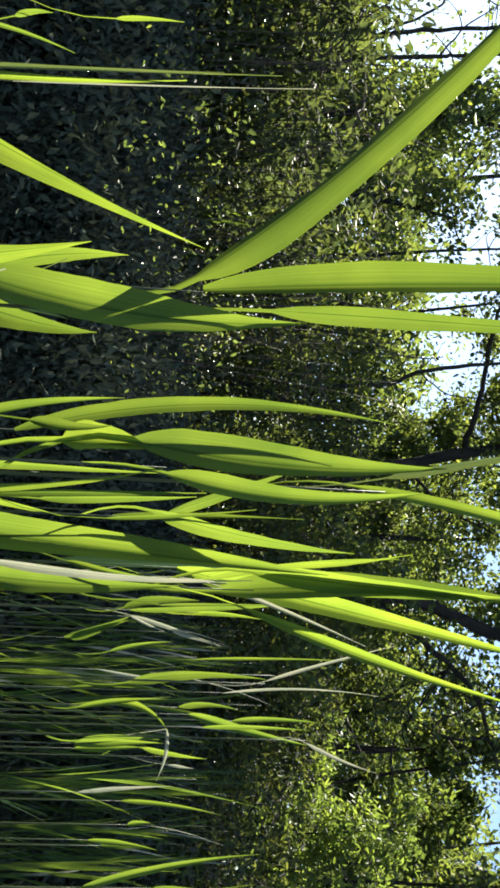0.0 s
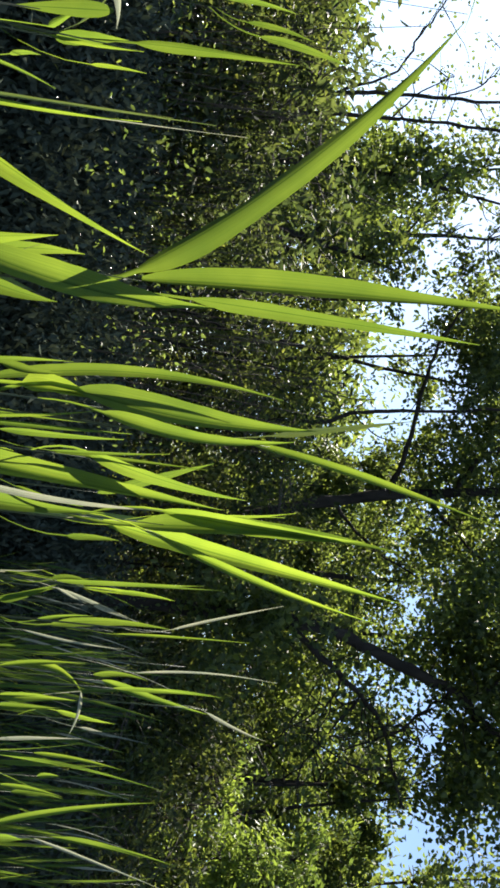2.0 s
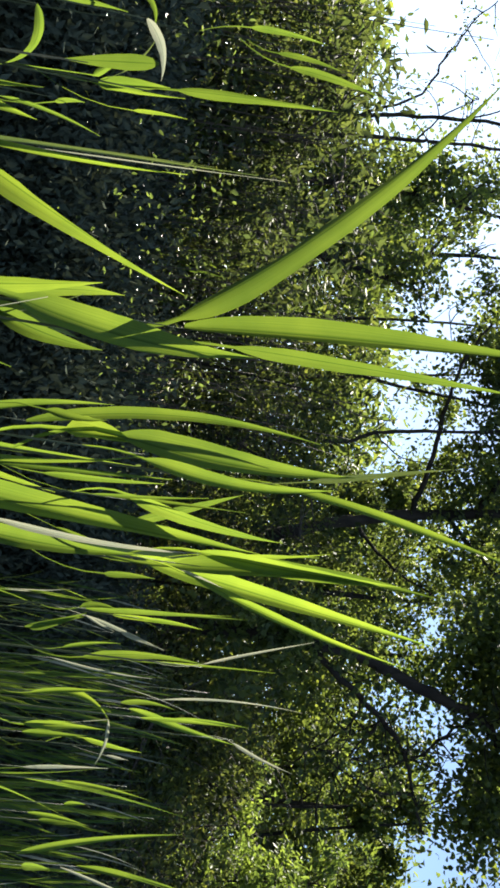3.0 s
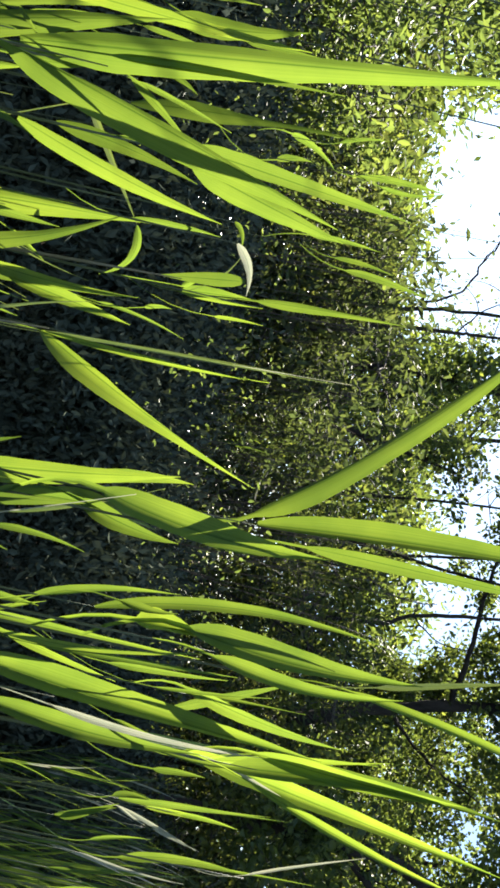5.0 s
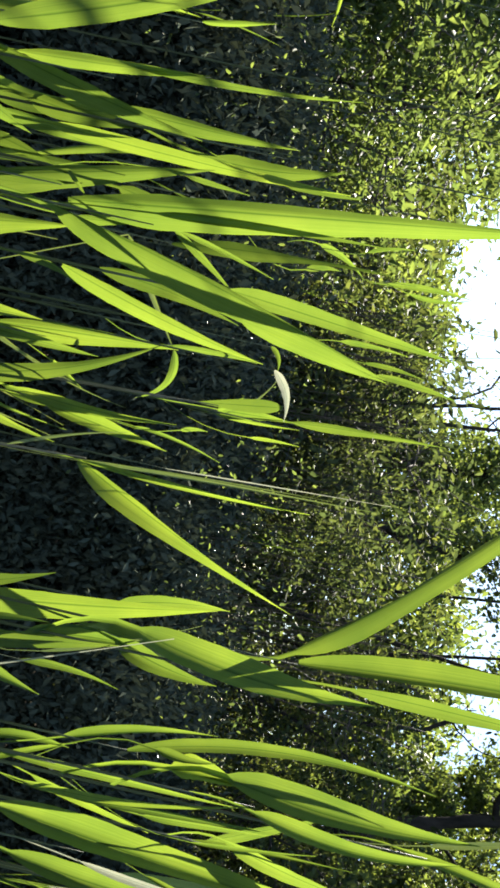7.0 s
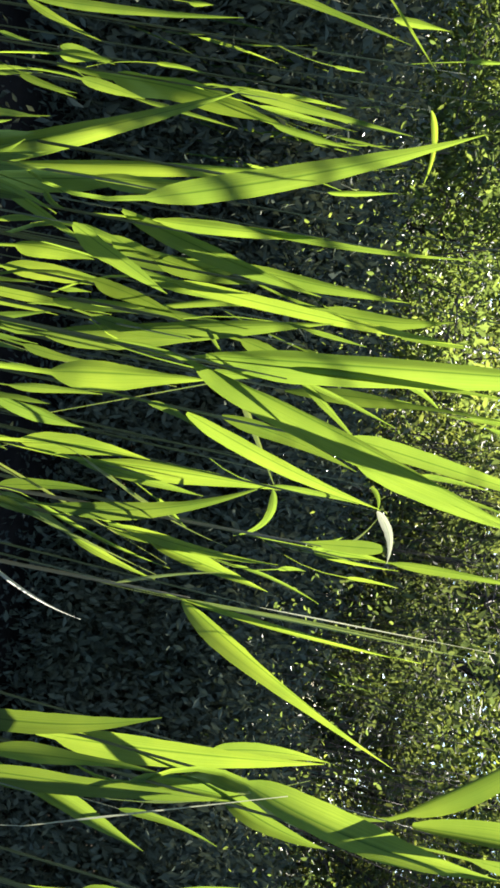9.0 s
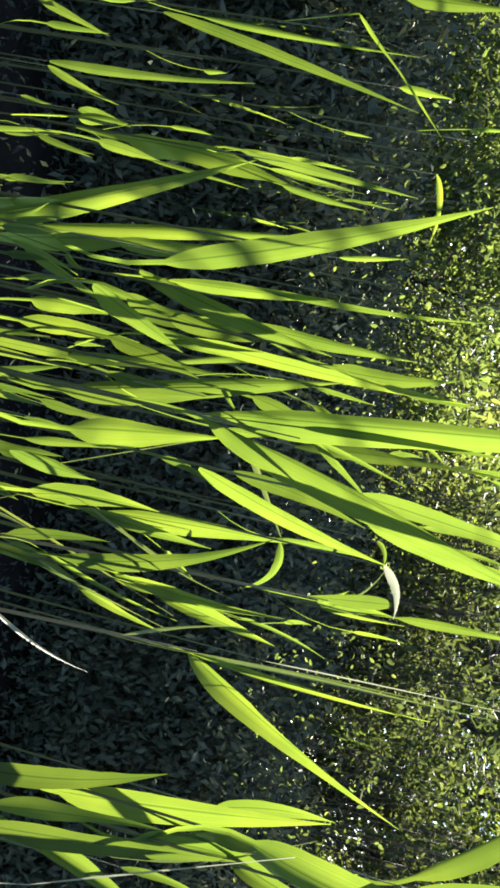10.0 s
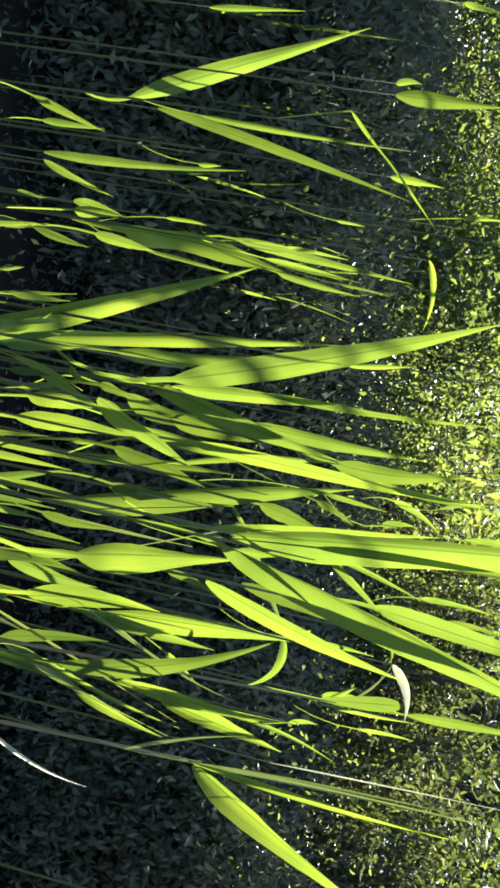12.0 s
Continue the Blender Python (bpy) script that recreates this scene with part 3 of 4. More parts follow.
blade(plant, (-0.061, 0.402, 1.141), (-0.071, 0.429, 1.238), (-0.080, 0.438, 1.319), 0.0168, 0.48)
plant = reed_stem((-0.153, 0.454), 1.498)
blade(plant, (-0.067, 0.441, 1.160), (-0.054, 0.454, 1.204), (-0.038, 0.465, 1.262), 0.0180, -0.50)
blade(plant, (-0.101, 0.446, 1.112), (-0.107, 0.461, 1.161), (-0.132, 0.475, 1.250), 0.0178, 0.11)
blade(plant, (-0.095, 0.456, 1.327), (-0.075, 0.465, 1.414), (-0.069, 0.458, 1.514), 0.0328, -0.48)
blade(plant, (-0.082, 0.492, 1.498), (-0.074, 0.478, 1.598), (-0.058, 0.438, 1.722), 0.0126, 0.35)
blade(plant, (-0.080, 0.464, 1.240), (-0.086, 0.473, 1.281), (-0.085, 0.482, 1.334), 0.0145, -0.12)
blade(plant, (-0.088, 0.475, 1.308), (-0.075, 0.482, 1.345), (-0.067, 0.487, 1.392), 0.0160, 0.29)
blade(plant, (-0.072, 0.494, 1.249), (-0.091, 0.498, 1.315), (-0.113, 0.496, 1.373), 0.0035, 0.40, dull_leaf)
plant = reed_stem((-0.177, 0.499), 1.456)
blade(plant, (-0.107, 0.510, 1.163), (-0.117, 0.529, 1.258), (-0.133, 0.533, 1.383), 0.0267, 0.59)
blade(plant, (-0.108, 0.518, 1.452), (-0.164, 0.496, 1.536), (-0.291, 0.400, 1.678), 0.0300, 1.15)
blade(plant, (-0.098, 0.511, 1.456), (-0.100, 0.497, 1.581), (-0.085, 0.430, 1.773), 0.0238, -0.35)
blade(plant, (-0.100, 0.509, 1.279), (-0.094, 0.513, 1.313), (-0.079, 0.516, 1.371), 0.0353, -1.01, flat=True)
plant = reed_stem((-0.218, 0.670), 1.275)
blade(plant, (-0.148, 0.683, 1.275), (-0.160, 0.691, 1.329), (-0.163, 0.699, 1.394), 0.0173, 0.22)
plant = reed_stem((-0.055, 0.507), 1.576)
blade(plant, (-0.002, 0.519, 1.412), (0.014, 0.521, 1.508), (0.016, 0.505, 1.612), 0.0302, -0.62)
blade(plant, (-0.002, 0.516, 1.367), (0.000, 0.519, 1.394), (0.003, 0.521, 1.427), 0.0233, -0.60)
blade(plant, (0.029, 0.536, 1.560), (0.052, 0.515, 1.657), (0.086, 0.472, 1.768), 0.0120, -0.68)
blade(plant, (0.022, 0.518, 1.576), (0.012, 0.506, 1.632), (0.002, 0.487, 1.689), 0.0064, 0.18, dull_leaf)
blade(plant, (0.029, 0.499, 1.296), (0.031, 0.509, 1.382), (0.031, 0.508, 1.458), 0.0062, -0.46)
blade(plant, (0.035, 0.525, 1.351), (0.036, 0.530, 1.392), (0.035, 0.534, 1.452), 0.0058, -0.04)
blade(plant, (0.049, 0.536, 1.392), (0.048, 0.538, 1.434), (0.044, 0.538, 1.492), 0.0034, 0.03)
plant = reed_stem((-0.083, 0.555), 1.326)
blade(plant, (-0.010, 0.568, 1.326), (-0.027, 0.578, 1.427), (-0.014, 0.568, 1.593), 0.0131, -0.25)
plant = reed_stem((-0.065, 0.464), 1.434)
blade(plant, (0.018, 0.476, 1.434), (0.033, 0.476, 1.510), (0.029, 0.465, 1.585), 0.0162, -0.65)
blade(plant, (-0.014, 0.479, 1.354), (-0.010, 0.483, 1.379), (-0.011, 0.486, 1.401), 0.0078, -0.33)
blade(plant, (0.022, 0.478, 1.263), (0.026, 0.489, 1.324), (0.015, 0.495, 1.431), 0.0056, 0.03)
plant = reed_stem((-0.003, 0.530), 1.310)
blade(plant, (0.045, 0.531, 1.236), (0.071, 0.551, 1.386), (0.089, 0.539, 1.541), 0.0279, -0.53)
blade(plant, (0.076, 0.544, 1.310), (0.088, 0.550, 1.384), (0.093, 0.546, 1.490), 0.0067, 0.29, dry_leaf)
blade(plant, (0.079, 0.553, 1.251), (0.095, 0.566, 1.339), (0.100, 0.569, 1.440), 0.0189, -0.27)
plant = reed_stem((0.040, 0.764), 1.434)
blade(plant, (0.120, 0.776, 1.434), (0.150, 0.694, 1.598), (0.168, 0.591, 1.724), 0.0226, -0.18)
blade(plant, (0.112, 0.780, 1.319), (0.119, 0.790, 1.477), (0.127, 0.780, 1.597), 0.0353, -1.28, flat=True)
plant = reed_stem((0.026, 0.577), 1.494)
blade(plant, (0.116, 0.563, 1.487), (0.147, 0.546, 1.568), (0.175, 0.508, 1.677), 0.0084, -0.28)
blade(plant, (0.111, 0.606, 1.469), (0.109, 0.586, 1.599), (0.118, 0.547, 1.713), 0.0253, -0.75)
blade(plant, (0.096, 0.605, 1.494), (0.107, 0.585, 1.592), (0.110, 0.558, 1.676), 0.0166, -0.06)
plant = reed_stem((0.036, 0.660), 1.518)
blade(plant, (0.117, 0.657, 1.473), (0.139, 0.647, 1.531), (0.162, 0.634, 1.587), 0.0046, -0.62, dry_leaf)
blade(plant, (0.131, 0.682, 1.402), (0.131, 0.683, 1.425), (0.133, 0.684, 1.454), 0.0073, 0.07)
blade(plant, (0.102, 0.671, 1.518), (0.099, 0.663, 1.575), (0.091, 0.651, 1.630), 0.0050, 0.19)
blade(plant, (0.115, 0.690, 1.461), (0.100, 0.677, 1.569), (0.097, 0.665, 1.622), 0.0062, 0.08)
plant = reed_stem((0.020, 1.117), 1.412)
blade(plant, (0.097, 1.131, 1.412), (0.070, 1.130, 1.494), (0.038, 1.121, 1.591), 0.0172, 0.23)
plant = reed_stem((0.317, 1.196), 1.329)
blade(plant, (0.388, 1.220, 1.329), (0.407, 1.220, 1.386), (0.430, 1.215, 1.410), 0.0133, -0.51)
blade(plant, (0.388, 1.199, 1.278), (0.383, 1.208, 1.348), (0.383, 1.211, 1.412), 0.0096, -0.65)
blade(plant, (0.388, 1.208, 1.268), (0.385, 1.217, 1.348), (0.383, 1.222, 1.416), 0.0075, 0.09, dull_leaf)
plant = reed_stem((0.365, 1.206), 1.623)
blade(plant, (0.429, 1.215, 1.409), (0.463, 1.205, 1.408), (0.498, 1.194, 1.394), 0.0061, -0.19, dry_leaf)
blade(plant, (0.461, 1.229, 1.623), (0.481, 1.217, 1.667), (0.498, 1.201, 1.724), 0.0061, -0.27, dry_leaf)
blade(plant, (0.443, 1.217, 1.280), (0.442, 1.223, 1.343), (0.448, 1.225, 1.398), 0.0177, 0.10)
plant = reed_stem((0.175, 0.849), 1.527)
blade(plant, (0.257, 0.873, 1.378), (0.251, 0.877, 1.454), (0.257, 0.874, 1.528), 0.0113, -0.03)
blade(plant, (0.253, 0.854, 1.527), (0.234, 0.851, 1.594), (0.215, 0.842, 1.663), 0.0039, -0.58, dry_leaf)
plant = reed_stem((0.340, 1.235), 1.442)
blade(plant, (0.419, 1.249, 1.442), (0.445, 1.241, 1.530), (0.464, 1.227, 1.626), 0.0159, -0.59)
plant = reed_stem((0.380, 1.479), 1.505)
blade(plant, (0.463, 1.494, 1.505), (0.456, 1.487, 1.630), (0.465, 1.460, 1.789), 0.0048, -0.13, dry_leaf)
plant = reed_stem((0.516, 1.063), 1.299)
blade(plant, (0.588, 1.076, 1.299), (0.572, 1.092, 1.418), (0.561, 1.095, 1.540), 0.0111, -0.77)
plant = reed_stem((0.581, 1.178), 1.382)
blade(plant, (0.658, 1.191, 1.356), (0.688, 1.181, 1.449), (0.722, 1.160, 1.564), 0.0052, -0.40, dry_leaf)
blade(plant, (0.656, 1.193, 1.382), (0.669, 1.190, 1.455), (0.683, 1.181, 1.531), 0.0075, -0.70)
plant = reed_stem((0.594, 1.206), 1.390)
blade(plant, (0.670, 1.220, 1.390), (0.685, 1.215, 1.484), (0.705, 1.200, 1.587), 0.0104, -0.87)
plant = reed_stem((0.210, 1.165), 1.272)
blade(plant, (0.281, 1.178, 1.272), (0.266, 1.187, 1.323), (0.253, 1.192, 1.357), 0.0135, -0.18)
blade(plant, (0.278, 1.177, 1.263), (0.269, 1.184, 1.305), (0.259, 1.191, 1.355), 0.0117, 0.24)
plant = reed_stem((0.176, 1.209), 1.354)
blade(plant, (0.250, 1.222, 1.354), (0.250, 1.226, 1.447), (0.246, 1.220, 1.600), 0.0098, 0.26)
plant = reed_stem((0.188, 1.275), 1.397)
blade(plant, (0.273, 1.291, 1.350), (0.293, 1.291, 1.410), (0.324, 1.286, 1.492), 0.0076, 0.10, dry_leaf)
blade(plant, (0.257, 1.272, 1.341), (0.252, 1.275, 1.378), (0.256, 1.275, 1.403), 0.0127, -0.46)
blade(plant, (0.260, 1.305, 1.397), (0.263, 1.305, 1.507), (0.262, 1.295, 1.641), 0.0079, -0.58)
plant = reed_stem((0.198, 1.315), 1.458)
blade(plant, (0.278, 1.324, 1.458), (0.281, 1.323, 1.509), (0.289, 1.319, 1.561), 0.0086, -0.01)
blade(plant, (0.275, 1.334, 1.396), (0.280, 1.334, 1.478), (0.290, 1.330, 1.553), 0.0103, 0.20)
plant = reed_stem((0.326, 1.140), 1.462)
blade(plant, (0.406, 1.154, 1.462), (0.408, 1.151, 1.552), (0.411, 1.144, 1.615), 0.0067, -0.24)
plant = reed_stem((0.479, 1.118), 1.303)
blade(plant, (0.551, 1.131, 1.303), (0.559, 1.133, 1.354), (0.569, 1.132, 1.398), 0.0078, -0.47)
plant = reed_stem((0.445, 1.165), 1.345)
blade(plant, (0.519, 1.179, 1.345), (0.527, 1.180, 1.408), (0.543, 1.175, 1.491), 0.0071, -0.55)
plant = reed_stem((0.194, 1.247), 1.352)
blade(plant, (0.268, 1.261, 1.352), (0.283, 1.260, 1.382), (0.292, 1.260, 1.404), 0.0051, -0.15, dry_leaf)
plant = reed_stem((0.223, 1.276), 1.416)
blade(plant, (0.300, 1.290, 1.416), (0.314, 1.288, 1.461), (0.324, 1.286, 1.497), 0.0052, -0.29, dry_leaf)
plant = reed_stem((0.268, 1.301), 1.454)
blade(plant, (0.334, 1.308, 1.315), (0.327, 1.313, 1.353), (0.323, 1.317, 1.416), 0.0075, -0.41)
blade(plant, (0.354, 1.322, 1.454), (0.354, 1.318, 1.566), (0.355, 1.302, 1.699), 0.0057, -0.59)
plant = reed_stem((0.251, 1.152), 1.312)
blade(plant, (0.323, 1.165, 1.312), (0.337, 1.168, 1.375), (0.347, 1.168, 1.474), 0.0050, -0.56, dry_leaf)
plant = reed_stem((0.284, 1.172), 1.269)
blade(plant, (0.354, 1.185, 1.269), (0.355, 1.191, 1.321), (0.350, 1.197, 1.385), 0.0075, -0.68)
plant = reed_stem((0.338, 1.262), 1.426)
blade(plant, (0.416, 1.277, 1.426), (0.414, 1.277, 1.474), (0.423, 1.274, 1.521), 0.0094, -0.15)
plant = reed_stem((0.365, 1.284), 1.512)
blade(plant, (0.448, 1.299, 1.512), (0.446, 1.297, 1.562), (0.451, 1.286, 1.655), 0.0085, -0.28)
plant = reed_stem((0.352, 1.136), 1.281)
blade(plant, (0.423, 1.148, 1.281), (0.425, 1.154, 1.340), (0.429, 1.158, 1.406), 0.0126, -0.41)
plant = reed_stem((0.394, 1.228), 1.269)
blade(plant, (0.464, 1.241, 1.269), (0.468, 1.246, 1.324), (0.468, 1.250, 1.375), 0.0126, -0.76)
plant = reed_stem((0.417, 1.261), 1.410)
blade(plant, (0.480, 1.278, 1.369), (0.491, 1.277, 1.418), (0.499, 1.275, 1.470), 0.0090, 0.02)
blade(plant, (0.506, 1.272, 1.410), (0.509, 1.272, 1.429), (0.512, 1.271, 1.449), 0.0053, -0.36, dry_leaf)
plant = reed_stem((0.409, 1.109), 1.290)
blade(plant, (0.480, 1.122, 1.290), (0.479, 1.128, 1.348), (0.480, 1.132, 1.418), 0.0059, -0.12, dry_leaf)
plant = reed_stem((0.500, 1.144), 1.318)
blade(plant, (0.572, 1.157, 1.318), (0.574, 1.159, 1.352), (0.583, 1.159, 1.398), 0.0100, -0.41)
plant = reed_stem((0.488, 1.183), 1.352)
blade(plant, (0.562, 1.196, 1.352), (0.561, 1.198, 1.369), (0.562, 1.199, 1.387), 0.0082, -0.51)
plant = reed_stem((0.550, 1.100), 1.304)
blade(plant, (0.622, 1.113, 1.304), (0.623, 1.114, 1.320), (0.627, 1.115, 1.345), 0.0124, -0.13)
plant = reed_stem((-0.452, 0.523), 1.398)
blade(plant, (-0.375, 0.537, 1.398), (-0.355, 0.545, 1.413), (-0.330, 0.556, 1.415), 0.0093, 0.90, dry_leaf)
plant = reed_stem((-0.506, 0.577), 1.391)
blade(plant, (-0.430, 0.591, 1.391), (-0.420, 0.596, 1.401), (-0.407, 0.603, 1.402), 0.0056, 0.39)
plant = reed_stem((-0.486, 0.729), 1.339)
blade(plant, (-0.413, 0.742, 1.339), (-0.395, 0.700, 1.387), (-0.376, 0.657, 1.422), 0.0162, 0.38)
plant = reed_stem((-0.449, 0.648), 1.430)
blade(plant, (-0.370, 0.642, 1.344), (-0.379, 0.638, 1.358), (-0.386, 0.635, 1.371), 0.0079, 0.75)
blade(plant, (-0.379, 0.665, 1.430), (-0.377, 0.656, 1.504), (-0.367, 0.638, 1.597), 0.0111, 0.81)
blade(plant, (-0.378, 0.645, 1.371), (-0.394, 0.638, 1.391), (-0.416, 0.626, 1.407), 0.0026, 0.35, dull_leaf)
blade(plant, (-0.375, 0.667, 1.341), (-0.372, 0.668, 1.393), (-0.371, 0.665, 1.438), 0.0047, 0.73)
blade(plant, (-0.363, 0.692, 1.384), (-0.363, 0.691, 1.416), (-0.361, 0.690, 1.442), 0.0047, 0.23)
plant = reed_stem((-0.450, 0.345), 1.301)
blade(plant, (-0.378, 0.358, 1.301), (-0.382, 0.356, 1.393), (-0.374, 0.348, 1.476), 0.0290, 1.80, flat=True)
plant = reed_stem((-0.345, 0.178), 1.317)
blade(plant, (-0.279, 0.190, 1.269), (-0.291, 0.191, 1.377), (-0.278, 0.151, 1.544), 0.0209, 1.07)
blade(plant, (-0.283, 0.195, 1.317), (-0.285, 0.195, 1.384), (-0.280, 0.189, 1.445), 0.0053, 0.50)
blade(plant, (-0.269, 0.183, 1.265), (-0.252, 0.206, 1.351), (-0.215, 0.215, 1.454), 0.0330, 1.60)
blade(plant, (-0.247, 0.183, 1.189), (-0.258, 0.191, 1.225), (-0.268, 0.198, 1.273), 0.0177, 0.95)
blade(plant, (-0.278, 0.203, 1.272), (-0.280, 0.205, 1.291), (-0.283, 0.206, 1.306), 0.0054, 0.88)
blade(plant, (-0.297, 0.188, 1.265), (-0.292, 0.193, 1.271), (-0.287, 0.198, 1.277), 0.0027, 0.80)
plant = reed_stem((-0.372, 0.279), 1.360)
blade(plant, (-0.301, 0.291, 1.244), (-0.285, 0.312, 1.311), (-0.268, 0.322, 1.387), 0.0153, 1.15)
blade(plant, (-0.305, 0.294, 1.268), (-0.301, 0.303, 1.316), (-0.289, 0.312, 1.366), 0.0106, 0.83)
blade(plant, (-0.303, 0.292, 1.358), (-0.293, 0.293, 1.420), (-0.272, 0.285, 1.510), 0.0136, 0.34)
blade(plant, (-0.300, 0.306, 1.360), (-0.282, 0.312, 1.417), (-0.264, 0.312, 1.471), 0.0215, 1.30)
blade(plant, (-0.295, 0.276, 1.219), (-0.293, 0.284, 1.243), (-0.288, 0.290, 1.257), 0.0054, 0.57)
plant = reed_stem((-0.380, 0.227), 1.324)
blade(plant, (-0.301, 0.232, 1.322), (-0.289, 0.241, 1.342), (-0.274, 0.251, 1.364), 0.0050, 0.82)
blade(plant, (-0.312, 0.249, 1.324), (-0.305, 0.255, 1.355), (-0.296, 0.260, 1.385), 0.0038, 0.34)
plant = reed_stem((-0.516, 0.301), 1.381)
blade(plant, (-0.477, 0.317, 1.133), (-0.476, 0.337, 1.185), (-0.491, 0.342, 1.259), 0.0560, 1.92, flat=True)
blade(plant, (-0.453, 0.308, 1.179), (-0.453, 0.318, 1.216), (-0.454, 0.325, 1.257), 0.0164, 1.05)
blade(plant, (-0.429, 0.298, 1.168), (-0.430, 0.312, 1.227), (-0.433, 0.319, 1.289), 0.0128, 1.35)
blade(plant, (-0.463, 0.315, 1.244), (-0.462, 0.323, 1.314), (-0.458, 0.324, 1.388), 0.0132, 1.03)
blade(plant, (-0.424, 0.325, 1.381), (-0.421, 0.324, 1.409), (-0.418, 0.321, 1.440), 0.0061, 0.39)
plant = reed_stem((-0.497, 0.347), 1.181)
blade(plant, (-0.434, 0.359, 1.085), (-0.451, 0.374, 1.152), (-0.461, 0.388, 1.234), 0.0325, 1.86, flat=True)
blade(plant, (-0.433, 0.345, 1.181), (-0.453, 0.346, 1.252), (-0.460, 0.348, 1.325), 0.0096, 1.34)
blade(plant, (-0.445, 0.370, 0.999), (-0.457, 0.391, 1.060), (-0.466, 0.409, 1.121), 0.0097, 0.56)
plant = reed_stem((-0.400, 0.235), 1.243)
blade(plant, (-0.326, 0.258, 1.139), (-0.356, 0.267, 1.232), (-0.376, 0.264, 1.334), 0.0236, 1.31)
blade(plant, (-0.334, 0.241, 1.174), (-0.335, 0.251, 1.208), (-0.342, 0.256, 1.253), 0.0090, 0.67)
blade(plant, (-0.365, 0.242, 1.166), (-0.364, 0.252, 1.196), (-0.359, 0.265, 1.231), 0.0304, 1.88, flat=True)
blade(plant, (-0.315, 0.247, 1.243), (-0.327, 0.248, 1.320), (-0.333, 0.241, 1.394), 0.0081, 0.45)
plant = reed_stem((-0.484, 0.215), 1.173)
blade(plant, (-0.420, 0.227, 1.173), (-0.413, 0.250, 1.237), (-0.402, 0.268, 1.321), 0.0180, 1.40)
plant = reed_stem((-0.457, 0.292), 1.314)
blade(plant, (-0.417, 0.292, 1.206), (-0.417, 0.307, 1.310), (-0.408, 0.306, 1.430), 0.0121, 0.72)
blade(plant, (-0.407, 0.329, 0.999), (-0.414, 0.344, 1.036), (-0.423, 0.365, 1.092), 0.0081, 0.90)
blade(plant, (-0.378, 0.318, 1.016), (-0.385, 0.328, 1.041), (-0.387, 0.337, 1.062), 0.0062, 0.85)
blade(plant, (-0.377, 0.276, 1.314), (-0.375, 0.278, 1.336), (-0.372, 0.279, 1.359), 0.0039, 0.60)
plant = reed_stem((-0.419, 0.290), 1.269)
blade(plant, (-0.366, 0.285, 1.269), (-0.362, 0.291, 1.296), (-0.356, 0.296, 1.320), 0.0123, 1.09)
blade(plant, (-0.357, 0.311, 1.027), (-0.378, 0.319, 1.067), (-0.396, 0.325, 1.106), 0.0094, 0.70)
blade(plant, (-0.355, 0.290, 1.083), (-0.358, 0.302, 1.113), (-0.361, 0.311, 1.140), 0.0079, 0.57)
blade(plant, (-0.349, 0.318, 1.105), (-0.354, 0.335, 1.155), (-0.358, 0.348, 1.217), 0.0034, 0.28, dull_leaf)
plant = reed_stem((-0.567, 0.407), 1.304)
blade(plant, (-0.479, 0.435, 1.304), (-0.474, 0.439, 1.322), (-0.464, 0.445, 1.341), 0.0189, 1.83, flat=True)
blade(plant, (-0.504, 0.408, 0.999), (-0.518, 0.425, 1.057), (-0.526, 0.440, 1.114), 0.0182, 0.65)
blade(plant, (-0.536, 0.410, 0.999), (-0.545, 0.419, 1.032), (-0.551, 0.433, 1.073), 0.0211, 1.11)
plant = reed_stem((-0.565, 0.353), 1.316)
blade(plant, (-0.479, 0.373, 1.316), (-0.477, 0.375, 1.358), (-0.480, 0.365, 1.430), 0.0171, 0.87)
blade(plant, (-0.518, 0.357, 1.089), (-0.517, 0.363, 1.102), (-0.517, 0.370, 1.118), 0.0094, 0.34)
plant = reed_stem((-0.421, 0.170), 1.166)
blade(plant, (-0.357, 0.182, 1.166), (-0.350, 0.197, 1.193), (-0.340, 0.215, 1.228), 0.0428, 1.94, flat=True)
plant = reed_stem((-0.366, 0.257), 1.125)
blade(plant, (-0.300, 0.235, 1.075), (-0.305, 0.247, 1.104), (-0.308, 0.258, 1.131), 0.0071, 0.60)
blade(plant, (-0.318, 0.265, 1.125), (-0.319, 0.273, 1.146), (-0.324, 0.281, 1.179), 0.0073, 1.02)
blade(plant, (-0.310, 0.280, 1.112), (-0.313, 0.287, 1.132), (-0.314, 0.293, 1.149), 0.0040, 0.50)
blade(plant, (-0.304, 0.298, 1.110), (-0.312, 0.306, 1.142), (-0.318, 0.313, 1.174), 0.0070, 0.91)
blade(plant, (-0.304, 0.305, 1.052), (-0.310, 0.322, 1.093), (-0.315, 0.334, 1.129), 0.0290, 1.73, flat=True)
blade(plant, (-0.289, 0.249, 1.080), (-0.291, 0.256, 1.094), (-0.293, 0.263, 1.110), 0.0048, 0.38)
blade(plant, (-0.303, 0.254, 1.072), (-0.303, 0.259, 1.082), (-0.302, 0.264, 1.091), 0.0039, 0.82)
blade(plant, (-0.321, 0.260, 1.058), (-0.328, 0.272, 1.088), (-0.334, 0.285, 1.125), 0.0056, 0.36)
plant = reed_stem((-0.385, 0.343), 1.074)
blade(plant, (-0.326, 0.354, 1.074), (-0.324, 0.370, 1.112), (-0.325, 0.380, 1.144), 0.0143, 1.16)
plant = reed_stem((-0.488, 0.335), 0.989)
blade(plant, (-0.433, 0.345, 0.989), (-0.444, 0.355, 1.021), (-0.456, 0.366, 1.059), 0.0062, 0.51)
plant = reed_stem((-0.529, 0.377), 1.073)
